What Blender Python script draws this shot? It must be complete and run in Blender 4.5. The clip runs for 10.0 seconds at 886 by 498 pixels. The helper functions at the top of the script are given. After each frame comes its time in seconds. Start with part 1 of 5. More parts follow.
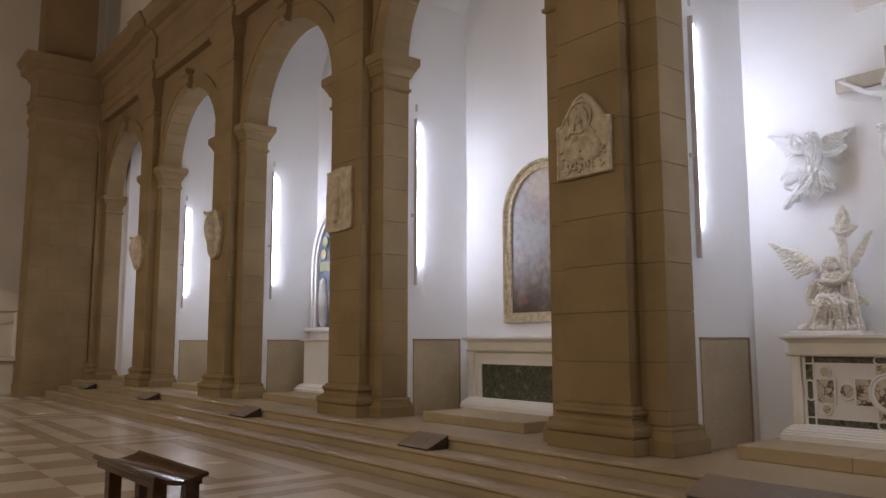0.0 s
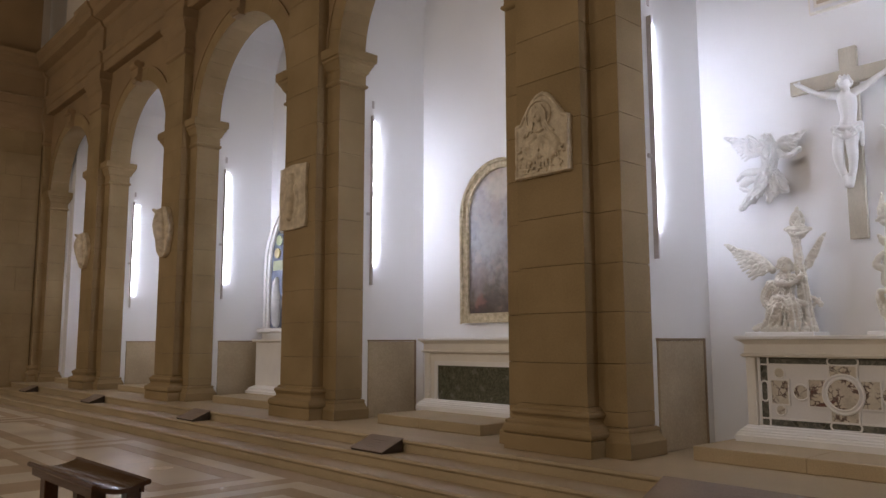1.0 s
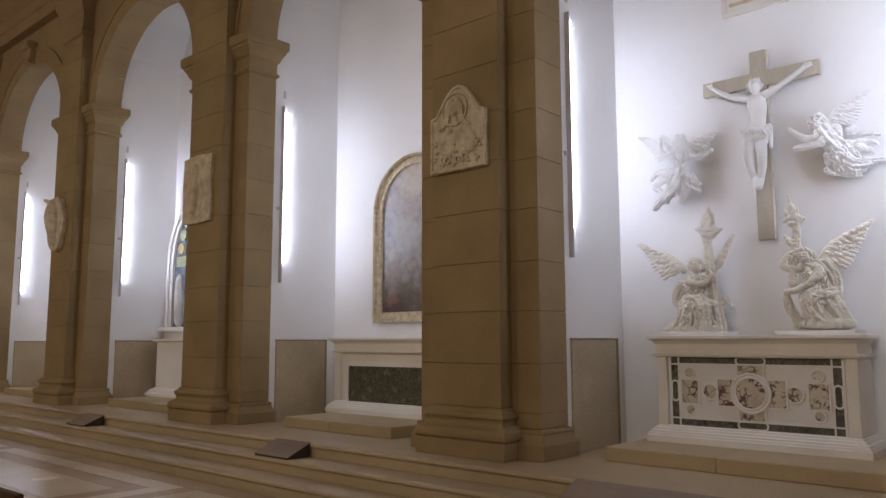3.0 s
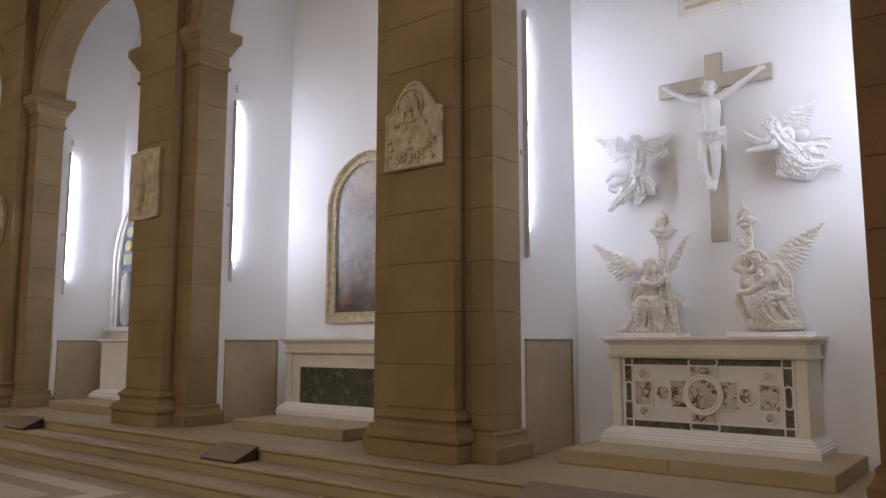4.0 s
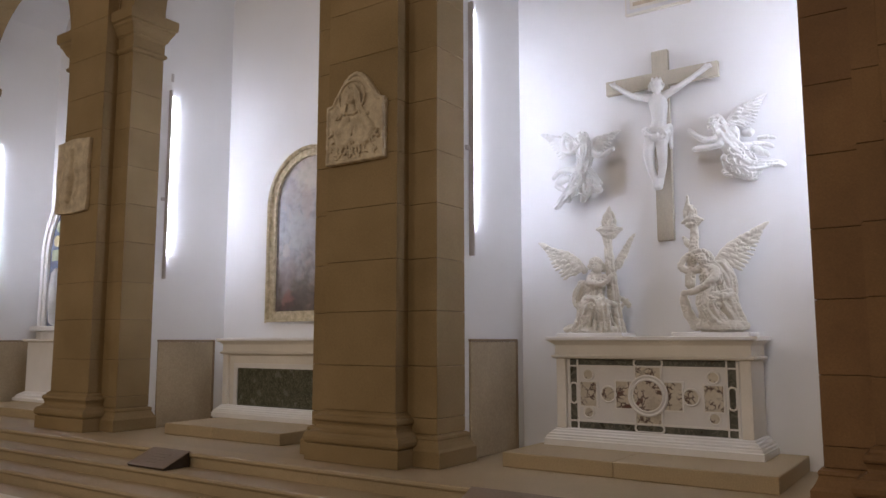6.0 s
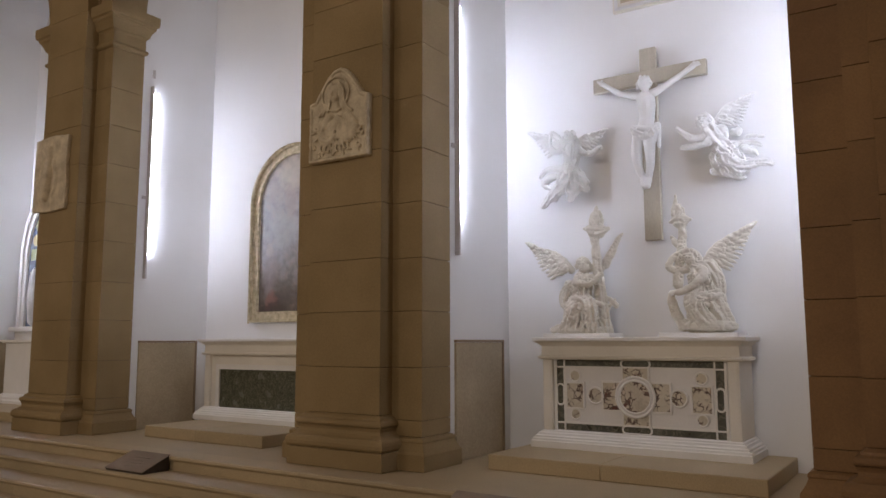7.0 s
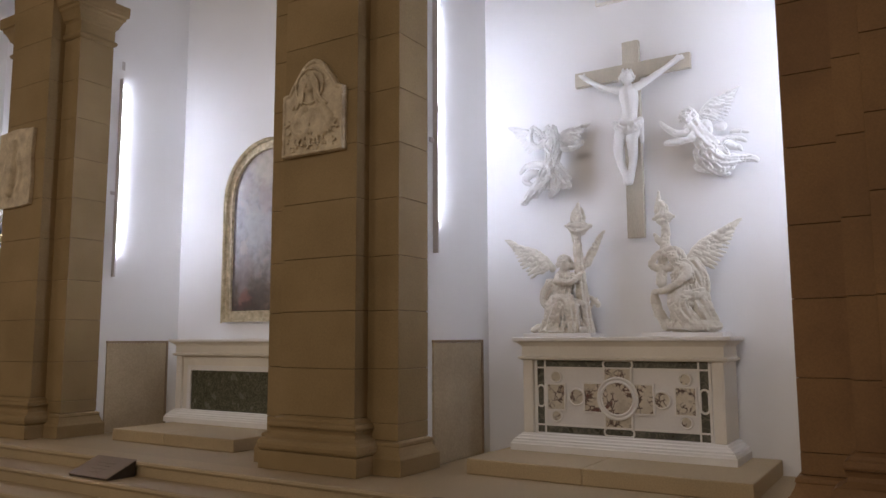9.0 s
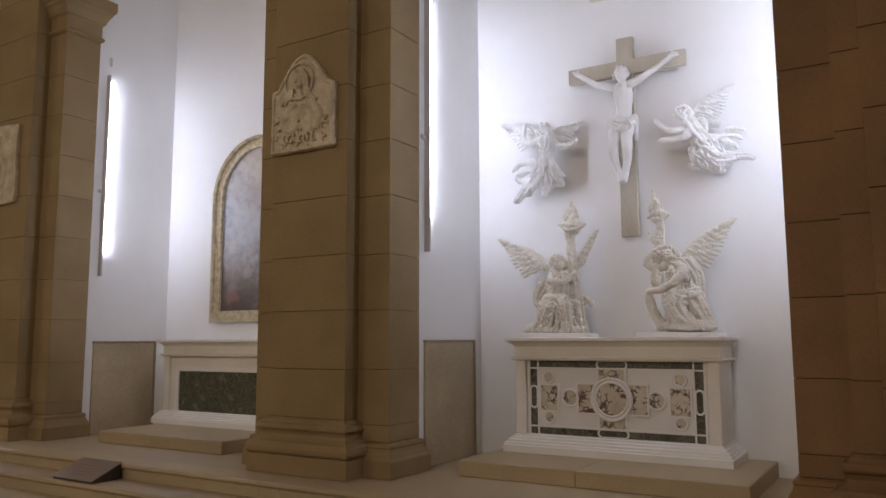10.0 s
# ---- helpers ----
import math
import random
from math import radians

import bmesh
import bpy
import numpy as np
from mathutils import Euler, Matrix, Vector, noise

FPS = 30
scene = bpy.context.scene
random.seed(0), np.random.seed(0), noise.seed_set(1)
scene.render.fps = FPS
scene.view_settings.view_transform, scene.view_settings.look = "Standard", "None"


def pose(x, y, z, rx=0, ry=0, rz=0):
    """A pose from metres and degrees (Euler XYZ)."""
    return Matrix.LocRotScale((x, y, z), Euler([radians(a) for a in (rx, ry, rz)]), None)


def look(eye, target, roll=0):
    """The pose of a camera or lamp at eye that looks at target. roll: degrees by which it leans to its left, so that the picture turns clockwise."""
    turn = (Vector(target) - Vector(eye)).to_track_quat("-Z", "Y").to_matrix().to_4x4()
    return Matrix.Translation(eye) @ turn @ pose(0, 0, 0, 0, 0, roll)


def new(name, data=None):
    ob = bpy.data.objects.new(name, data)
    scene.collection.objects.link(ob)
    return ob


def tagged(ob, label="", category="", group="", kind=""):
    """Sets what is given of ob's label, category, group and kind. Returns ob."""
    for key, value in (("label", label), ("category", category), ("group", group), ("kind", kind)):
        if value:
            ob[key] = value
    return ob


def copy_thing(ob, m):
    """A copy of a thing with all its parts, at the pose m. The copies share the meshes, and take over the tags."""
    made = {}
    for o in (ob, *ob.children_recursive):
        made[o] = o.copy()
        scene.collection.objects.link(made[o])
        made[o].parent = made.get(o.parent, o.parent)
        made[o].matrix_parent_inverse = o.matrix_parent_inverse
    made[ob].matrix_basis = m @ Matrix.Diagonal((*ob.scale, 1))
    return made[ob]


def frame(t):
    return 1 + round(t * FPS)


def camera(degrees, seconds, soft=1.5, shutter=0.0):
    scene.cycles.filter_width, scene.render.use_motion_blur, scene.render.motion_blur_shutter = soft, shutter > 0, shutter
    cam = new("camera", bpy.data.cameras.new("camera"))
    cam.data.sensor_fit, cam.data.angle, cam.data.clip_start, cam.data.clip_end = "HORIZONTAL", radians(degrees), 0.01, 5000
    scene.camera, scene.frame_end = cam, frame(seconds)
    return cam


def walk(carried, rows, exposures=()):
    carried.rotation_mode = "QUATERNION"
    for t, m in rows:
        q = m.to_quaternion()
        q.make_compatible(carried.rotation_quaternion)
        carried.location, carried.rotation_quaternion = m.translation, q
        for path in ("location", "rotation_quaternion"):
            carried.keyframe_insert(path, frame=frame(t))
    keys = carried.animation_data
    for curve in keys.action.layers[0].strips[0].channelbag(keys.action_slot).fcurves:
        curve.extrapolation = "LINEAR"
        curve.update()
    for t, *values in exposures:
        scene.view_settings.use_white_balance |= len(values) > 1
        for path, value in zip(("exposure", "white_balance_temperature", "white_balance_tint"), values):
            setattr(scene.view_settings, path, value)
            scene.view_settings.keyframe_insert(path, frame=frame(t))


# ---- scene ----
cam = camera(60.1, 10.0)
PATH = [
    (0, look((-5.914, -4.107, 1.474), (-4.667, -2.561, 1.713), -0.1)),
    (0.5, look((-5.868, -4.047, 1.477), (-4.579, -2.537, 1.716), -0.1)),
    (1, look((-5.815, -3.987, 1.475), (-4.482, -2.516, 1.716), -0.1)),
    (1.5, look((-5.764, -3.944, 1.476), (-4.394, -2.506, 1.716), -0.1)),
    (2, look((-5.695, -3.905, 1.483), (-4.286, -2.506, 1.722), -0.0)),
    (2.5, look((-5.654, -3.862, 1.48), (-4.206, -2.503, 1.719), -0.1)),
    (4, look((-5.495, -3.764, 1.473), (-3.937, -2.534, 1.715), -0.0)),
    (4.5, look((-5.441, -3.743, 1.473), (-3.854, -2.55, 1.715), -0.0)),
    (5, look((-5.392, -3.72, 1.482), (-3.78, -2.561, 1.722), -0.1)),
    (5.5, look((-5.339, -3.698, 1.485), (-3.712, -2.559, 1.724), -0.1)),
    (7, look((-5.189, -3.629, 1.494), (-3.533, -2.534, 1.733), -0.1)),
    (7.5, look((-5.146, -3.606, 1.494), (-3.481, -2.523, 1.733), -0.2)),
    (8, look((-5.099, -3.577, 1.494), (-3.427, -2.505, 1.733), -0.1)),
    (8.5, look((-5.05, -3.562, 1.499), (-3.373, -2.499, 1.738), -0.2)),
    (9, look((-5.006, -3.542, 1.509), (-3.323, -2.489, 1.744), -0.2)),
    (9.5, look((-4.962, -3.524, 1.507), (-3.273, -2.478, 1.744), -0.2)),
    (10, look((-4.918, -3.492, 1.503), (-3.224, -2.456, 1.74), -0.2)),
]
walk(cam, PATH)

# ---- world and light ----
world = bpy.data.worlds.new("world")
scene.world = world
world.use_nodes = True
world.node_tree.nodes["Background"].inputs[0].default_value = (0.9, 0.8, 0.68, 1)
world.node_tree.nodes["Background"].inputs[1].default_value = 0.0

BAY = 4.56            # spacing of the piers
PIER_Y = 0.7525       # middle of the first full pier
NAVE_Z = 0.05         # floor of the nave
FLOOR2 = 0.45         # floor of the chapels
WALL_X = 1.60         # back wall of the chapels
BAYS = range(-1, 5)
SHIFT = {-2: 0.225, -1: 0.225}   # the bay with the crucifix is a little narrower


def pier_y(k):
    return PIER_Y + BAY * k + SHIFT.get(k, 0)


def bay_y(b):
    return (pier_y(b - 1) + pier_y(b)) / 2


def bay_half(b):
    return (pier_y(b) - pier_y(b - 1)) / 2


def lamp_y(b, side):
    """Where a tube lamp stands: at the upper (1) or lower (-1) side of a bay."""
    return pier_y(b) - 0.70 if side > 0 else pier_y(b - 1) + 0.70


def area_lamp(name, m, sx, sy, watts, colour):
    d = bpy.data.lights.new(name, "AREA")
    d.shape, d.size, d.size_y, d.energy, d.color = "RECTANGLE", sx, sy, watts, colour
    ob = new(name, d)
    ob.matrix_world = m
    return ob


# unseen area lamps added across the nave to light the pier fronts and altars
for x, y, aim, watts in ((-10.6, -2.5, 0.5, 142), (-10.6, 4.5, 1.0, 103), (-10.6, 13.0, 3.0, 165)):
    area_lamp("nave_fill", look((x, y, 6.0), (0, y + aim, 1.0)), 2.2, 1.2, watts, (1.0, 0.865, 0.73))


# ---- materials ----
def material(name, base, rough=0.6, vary=0.12, scale=6.0, bump=0.05, fine=60.0, metal=0.0, low_tone=None, spec=0.5, per_object=0.0, streak=(1, 1, 1)):
    m = bpy.data.materials.new(name)
    m.use_nodes = True
    n, l = m.node_tree.nodes, m.node_tree.links
    p = n["Principled BSDF"]
    p.inputs["Roughness"].default_value, p.inputs["Metallic"].default_value = rough, metal
    p.inputs["Specular IOR Level"].default_value = spec
    mp = n.new("ShaderNodeMapping")
    mp.inputs["Scale"].default_value = streak
    geo = n.new("ShaderNodeNewGeometry")
    l.new(geo.outputs["Position"], mp.inputs["Vector"])
    a = n.new("ShaderNodeTexNoise")
    a.inputs["Scale"].default_value, a.inputs["Detail"].default_value = scale / 4, 6
    b = n.new("ShaderNodeTexNoise")
    b.inputs["Scale"].default_value, b.inputs["Detail"].default_value = fine, 4
    l.new(mp.outputs[0], a.inputs["Vector"])
    l.new(mp.outputs[0], b.inputs["Vector"])
    ramp = n.new("ShaderNodeValToRGB")
    lo = [c * (1 - vary) for c in (low_tone or base)]
    hi = [min(1, c * (1 + vary)) for c in base]
    ramp.color_ramp.elements[0].position, ramp.color_ramp.elements[1].position = 0.32, 0.68
    ramp.color_ramp.elements[0].color, ramp.color_ramp.elements[1].color = (*lo, 1), (*hi, 1)
    l.new(a.outputs["Fac"], ramp.inputs["Fac"])
    mix = n.new("ShaderNodeMix")
    mix.data_type, mix.blend_type = "RGBA", "OVERLAY"
    mix.inputs["Factor"].default_value = 0.22
    l.new(ramp.outputs["Color"], mix.inputs["A"])
    l.new(b.outputs["Fac"], mix.inputs["B"])
    out = mix.outputs["Result"]
    if per_object:
        info = n.new("ShaderNodeObjectInfo")
        hsv = n.new("ShaderNodeHueSaturation")
        mr = n.new("ShaderNodeMapRange")
        mr.inputs["To Min"].default_value, mr.inputs["To Max"].default_value = 1 - per_object, 1 + per_object
        l.new(info.outputs["Random"], mr.inputs["Value"])
        l.new(mr.outputs[0], hsv.inputs["Value"])
        l.new(out, hsv.inputs["Color"])
        out = hsv.outputs["Color"]
    l.new(out, p.inputs["Base Color"])
    bp = n.new("ShaderNodeBump")
    bp.inputs["Strength"].default_value, bp.inputs["Distance"].default_value = bump, 0.01
    l.new(b.outputs["Fac"], bp.inputs["Height"])
    l.new(bp.outputs[0], p.inputs["Normal"])
    rr = n.new("ShaderNodeMapRange")
    rr.inputs["To Min"].default_value, rr.inputs["To Max"].default_value = max(0, rough - 0.1), min(1, rough + 0.1)
    l.new(a.outputs["Fac"], rr.inputs["Value"])
    l.new(rr.outputs[0], p.inputs["Roughness"])
    return m


def veined(name, base, vein, scale, rough=0.25, width=0.06, second=None):
    m = material(name, base, rough, 0.25, scale * 2, 0.02)
    n, l = m.node_tree.nodes, m.node_tree.links
    p = n["Principled BSDF"]
    src = p.inputs["Base Color"].links[0].from_socket
    geo = n.new("ShaderNodeNewGeometry")
    w = n.new("ShaderNodeTexNoise")
    w.inputs["Scale"].default_value, w.inputs["Detail"].default_value, w.inputs["Distortion"].default_value = scale, 5, 1.6
    l.new(geo.outputs["Position"], w.inputs["Vector"])
    r = n.new("ShaderNodeValToRGB")
    e = r.color_ramp.elements
    e[0].position, e[0].color = 0.5 - width, (0, 0, 0, 1)
    e[1].position, e[1].color = 0.5, (1, 1, 1, 1)
    x = e.new(0.5 + width)
    x.color = (0, 0, 0, 1)
    l.new(w.outputs["Fac"], r.inputs["Fac"])
    mix = n.new("ShaderNodeMix")
    mix.data_type = "RGBA"
    l.new(r.outputs["Color"], mix.inputs["Factor"])
    l.new(src, mix.inputs["A"])
    mix.inputs["B"].default_value = (*vein, 1)
    l.new(mix.outputs["Result"], p.inputs["Base Color"])
    return m


STONE = material("sandstone", (0.31, 0.220, 0.110), 0.75, 0.10, 5, 0.10, 90, low_tone=(0.285, 0.195, 0.085), per_object=0.05)
STONE_DARK = material("sandstone_upper", (0.29, 0.195, 0.10), 0.8, 0.12, 4, 0.10, 80, per_object=0.04)
STONE_REDDER = material("sandstone_redder", (0.25, 0.142, 0.060), 0.75, 0.10, 5, 0.10, 90, low_tone=(0.205, 0.108, 0.044), per_object=0.05)
STEP = material("step_stone", (0.45, 0.35, 0.215), 0.55, 0.10, 4, 0.06, 90, per_object=0.05)
PLASTER = material("white_plaster", (0.895, 0.89, 0.89), 0.85, 0.025, 3, 0.05, 120)
PLASTER_NAVE = material("nave_plaster", (0.80, 0.73, 0.64), 0.85, 0.05, 3, 0.05, 90)
WHITE = material("painted_altar_stone", (0.84, 0.815, 0.785), 0.55, 0.05, 7, 0.05, 80)
CREAM = material("altar_stone", (0.82, 0.775, 0.70), 0.55, 0.07, 7, 0.05, 80)
PANEL = material("altar_marble", (0.82, 0.80, 0.79), 0.35, 0.05, 9, 0.03, 60)
STATUE = material("glazed_white_statue", (0.74, 0.70, 0.62), 0.38, 0.07, 20, 0.05, 70, low_tone=(0.74, 0.70, 0.61))
FIGURE = material("white_plaster_figure", (0.80, 0.79, 0.77), 0.4, 0.04, 20, 0.04, 70)
CROSS = material("grey_oak", (0.50, 0.45, 0.36), 0.6, 0.07, 8, 0.08, 40, streak=(6, 6, 1))
MARBLE_GREEN = veined("green_marble", (0.07, 0.07, 0.044), (0.17, 0.17, 0.12), 17, 0.25, 0.06)
INLAY_GREEN = veined("green_inlay", (0.10, 0.10, 0.08), (0.2, 0.19, 0.15), 9, 0.3, 0.05)


def breccia(name, base, vein, patch, amount):
    """Pale marble, broken by thin dark cracks and blotches that gather in places."""
    m = material(name, base, 0.3, 0.14, 16, 0.02)
    n, l = m.node_tree.nodes, m.node_tree.links
    p = n["Principled BSDF"]
    src = p.inputs["Base Color"].links[0].from_socket
    geo = n.new("ShaderNodeNewGeometry")
    warp, mask = n.new("ShaderNodeTexNoise"), n.new("ShaderNodeTexNoise")
    for t, sc, det in ((warp, 14, 3), (mask, 8, 3)):
        t.inputs["Scale"].default_value, t.inputs["Detail"].default_value = sc, det
        l.new(geo.outputs["Position"], t.inputs["Vector"])
    push = n.new("ShaderNodeVectorMath")
    push.operation = "MULTIPLY_ADD"
    push.inputs[1].default_value = (0.09, 0.09, 0.09)
    l.new(warp.outputs["Color"], push.inputs[0])
    l.new(geo.outputs["Position"], push.inputs[2])
    v = n.new("ShaderNodeTexVoronoi")
    v.feature = "DISTANCE_TO_EDGE"
    v.inputs["Scale"].default_value = 17
    l.new(push.outputs[0], v.inputs["Vector"])

    def ramp(a, b, out):
        r = n.new("ShaderNodeMapRange")
        r.inputs["From Min"].default_value, r.inputs["From Max"].default_value = a, b
        l.new(out, r.inputs["Value"])
        return r.outputs[0]

    def times(a, b):
        k = n.new("ShaderNodeMath")
        k.operation = "MULTIPLY"
        l.new(a, k.inputs[0])
        l.new(b, k.inputs[1])
        return k.outputs[0]

    def over(fac, colour, under):
        k = n.new("ShaderNodeMix")
        k.data_type = "RGBA"
        l.new(fac, k.inputs["Factor"])
        l.new(under, k.inputs["A"])
        k.inputs["B"].default_value = (*colour, 1)
        return k.outputs["Result"]
    crack = times(ramp(0.13, 0.04, v.outputs["Distance"]), ramp(0.46 - amount, 0.54 - amount, mask.outputs["Fac"]))
    blotch = times(ramp(0.04, 0.09, v.outputs["Distance"]), ramp(0.60 - amount, 0.64 - amount, mask.outputs["Fac"]))
    l.new(over(crack, vein, over(blotch, patch, src)), p.inputs["Base Color"])
    return m


BRECCIA = breccia("breccia_inlay", (0.66, 0.60, 0.50), (0.13, 0.085, 0.07), (0.42, 0.33, 0.26), 0.0)
BRECCIA_RED = breccia("red_breccia_inlay", (0.62, 0.55, 0.45), (0.13, 0.08, 0.065), (0.16, 0.07, 0.055), 0.03)
WAINSCOT = material("wainscot_stone", (0.49, 0.395, 0.265), 0.22, 0.12, 5, 0.03, 50, spec=0.5)
EDGE = material("wainscot_edge", (0.30, 0.22, 0.14), 0.5, 0.1, 5, 0.03)
GOLD = material("gilt_wood", (0.62, 0.53, 0.36), 0.5, 0.14, 60, 0.8, 110, metal=0.1, low_tone=(0.50, 0.41, 0.25))
WOOD = material("dark_polished_wood", (0.060, 0.027, 0.014), 0.16, 0.3, 10, 0.02, 40, spec=0.4, streak=(1, 8, 1))
BOARD = material("dark_bronze_board", (0.25, 0.19, 0.145), 0.5, 0.15, 8, 0.05)
BOARD_SIDE = material("board_side", (0.05, 0.035, 0.025), 0.6, 0.1, 8, 0.05)
INK = material("board_lettering", (0.26, 0.21, 0.16), 0.5, 0.05, 8, 0.02)
# the darker mottling stands in for shade in the carved crevices
RELIEF = material("relief_stone", (0.66, 0.57, 0.42), 0.65, 0.12, 34, 0.30, 60, low_tone=(0.55, 0.45, 0.315))
CHANNEL = material("lamp_channel", (0.56, 0.52, 0.50), 0.45, 0.05, 8, 0.01, metal=0.0)
FLOOR_LIGHT = material("floor_marble_light", (0.70, 0.60, 0.47), 0.24, 0.10, 3, 0.02, 40, per_object=0.06)
FLOOR_DARK = material("floor_marble_dark", (0.46, 0.36, 0.26), 0.24, 0.12, 3, 0.02, 40, per_object=0.06)
JOINT = material("joint_mortar", (0.12, 0.075, 0.04), 0.9, 0.1, 8, 0.05)
WIN_BLUE = material("window_blue", (0.20, 0.23, 0.31), 0.25, 0.3, 14, 0.05, low_tone=(0.11, 0.13, 0.19))
WIN_WHITE = material("window_white", (0.62, 0.63, 0.62), 0.3, 0.15, 16, 0.05)
WIN_GREEN = material("window_green", (0.34, 0.37, 0.21), 0.3, 0.2, 16, 0.05)
WIN_GOLD = material("window_gold", (0.50, 0.42, 0.20), 0.3, 0.2, 16, 0.05)


def painted_canvas():
    """Muted oil colours: pale clouded greys above, browns below, a few dull reds."""
    m = material("oil_canvas", (0.3, 0.3, 0.3), 0.32, 0.3, 9, 0.08, 50)
    n, l = m.node_tree.nodes, m.node_tree.links
    p = n["Principled BSDF"]
    geo, sep = n.new("ShaderNodeNewGeometry"), n.new("ShaderNodeSeparateXYZ")
    l.new(geo.outputs["Position"], sep.inputs[0])
    big, small = n.new("ShaderNodeTexNoise"), n.new("ShaderNodeTexNoise")
    for t, sc, d in ((big, 4.2, 8), (small, 9.0, 9)):
        t.inputs["Scale"].default_value, t.inputs["Detail"].default_value, t.inputs["Distortion"].default_value = sc, d, 0.35
        l.new(geo.outputs["Position"], t.inputs["Vector"])
    add = n.new("ShaderNodeMath")
    add.operation = "MULTIPLY_ADD"
    add.inputs[1].default_value = 1.5
    l.new(big.outputs["Fac"], add.inputs[0])
    l.new(sep.outputs["Z"], add.inputs[2])
    rng = n.new("ShaderNodeMapRange")
    rng.inputs["From Min"].default_value, rng.inputs["From Max"].default_value = 2.35, 4.6
    l.new(add.outputs[0], rng.inputs["Value"])
    ramp = n.new("ShaderNodeValToRGB")
    e = ramp.color_ramp.elements
    e[0].position, e[0].color = 0.0, (0.075, 0.055, 0.042, 1)
    e[1].position, e[1].color = 1.0, (0.36, 0.31, 0.28, 1)
    for pos, c in ((0.2, (0.13, 0.098, 0.078)), (0.34, (0.235, 0.205, 0.19)), (0.6, (0.27, 0.265, 0.275)), (0.8, (0.31, 0.28, 0.27))):
        e.new(pos).color = (*c, 1)
    l.new(rng.outputs[0], ramp.inputs["Fac"])
    red = n.new("ShaderNodeValToRGB")
    red.color_ramp.elements[0].position, red.color_ramp.elements[1].position = 0.56, 0.66
    l.new(small.outputs["Fac"], red.inputs["Fac"])
    mix = n.new("ShaderNodeMix")
    mix.data_type = "RGBA"
    fac = n.new("ShaderNodeMath")
    fac.operation = "MULTIPLY"
    fac.inputs[1].default_value = 0.3
    l.new(red.outputs["Color"], fac.inputs[0])
    l.new(fac.outputs[0], mix.inputs["Factor"])
    l.new(ramp.outputs["Color"], mix.inputs["A"])
    mix.inputs["B"].default_value = (0.25, 0.15, 0.125, 1)
    tone = n.new("ShaderNodeMapRange")
    tone.inputs["From Min"].default_value, tone.inputs["From Max"].default_value = 0.3, 0.7
    tone.inputs["To Min"].default_value, tone.inputs["To Max"].default_value = 0.75, 1.3
    l.new(small.outputs["Fac"], tone.inputs["Value"])
    hsv = n.new("ShaderNodeHueSaturation")
    l.new(tone.outputs[0], hsv.inputs["Value"])
    l.new(mix.outputs["Result"], hsv.inputs["Color"])
    out = hsv.outputs["Color"]
    # painted figures and lights: soft patches of colour, broken by the brushwork
    for y, z, ry, rz, colour, amount in PATCHES:
        push = n.new("ShaderNodeVectorMath")
        push.operation = "MULTIPLY_ADD"
        push.inputs[1].default_value = (0.0, 0.30, 0.30)
        l.new(small.outputs["Color"], push.inputs[0])
        l.new(geo.outputs["Position"], push.inputs[2])
        mp = n.new("ShaderNodeMapping")
        mp.vector_type = "TEXTURE"
        mp.inputs["Location"].default_value = (1.57, y + 0.15, z + 0.15)
        mp.inputs["Scale"].default_value = (1.0, ry, rz)
        l.new(push.outputs[0], mp.inputs["Vector"])
        ball = n.new("ShaderNodeTexGradient")
        ball.gradient_type = "SPHERICAL"
        l.new(mp.outputs[0], ball.inputs["Vector"])
        soft = n.new("ShaderNodeMapRange")
        soft.inputs["From Max"].default_value, soft.inputs["To Max"].default_value = 0.45, amount
        l.new(ball.outputs["Fac"], soft.inputs["Value"])
        lay = n.new("ShaderNodeMix")
        lay.data_type = "RGBA"
        l.new(soft.outputs[0], lay.inputs["Factor"])
        l.new(out, lay.inputs["A"])
        lay.inputs["B"].default_value = (*colour, 1)
        out = lay.outputs["Result"]
    l.new(out, p.inputs["Base Color"])
    return m


# place, half width and height, colour and strength of the painted patches
PATCHES = (
    (3.42, 2.30, 0.16, 0.42, (0.25, 0.20, 0.19), 0.5), (3.38, 2.00, 0.13, 0.16, (0.25, 0.11, 0.09), 0.7),
    (3.42, 2.62, 0.08, 0.11, (0.42, 0.34, 0.29), 0.5), (3.15, 2.05, 0.16, 0.26, (0.10, 0.08, 0.065), 0.6),
    (3.36, 1.90, 0.26, 0.08, (0.06, 0.045, 0.035), 0.7), (3.20, 2.85, 0.30, 0.30, (0.38, 0.37, 0.38), 0.5),
    (3.10, 3.25, 0.14, 0.26, (0.36, 0.28, 0.25), 0.5), (3.00, 3.60, 0.40, 0.25, (0.52, 0.46, 0.37), 0.5),
    (3.38, 3.35, 0.12, 0.14, (0.34, 0.29, 0.27), 0.5), (2.70, 2.30, 0.25, 0.45, (0.20, 0.16, 0.14), 0.5),
)
CANVAS = painted_canvas()


def glow(name, colour, strength):
    m = bpy.data.materials.new(name)
    m.use_nodes = True
    p = m.node_tree.nodes["Principled BSDF"]
    p.inputs["Emission Color"].default_value, p.inputs["Emission Strength"].default_value = (*colour, 1), strength
    return m


TUBE = glow("lit_tube", (0.80, 0.858, 1.06), 58.0)


# ---- builders ----
def link_mesh(name, bm, mat, smooth=False):
    me = bpy.data.meshes.new(name)
    bmesh.ops.recalc_face_normals(bm, faces=bm.faces[:])
    bm.to_mesh(me)
    bm.free()
    me.materials.append(mat)
    if smooth:
        for f in me.polygons:
            f.use_smooth = True
    return new(name, me)


def part(name, bm, mat, parent, label="", smooth=False):
    ob = link_mesh(name, bm, mat, smooth)
    ob.parent = parent
    if label:
        tagged(ob, label)
    return ob


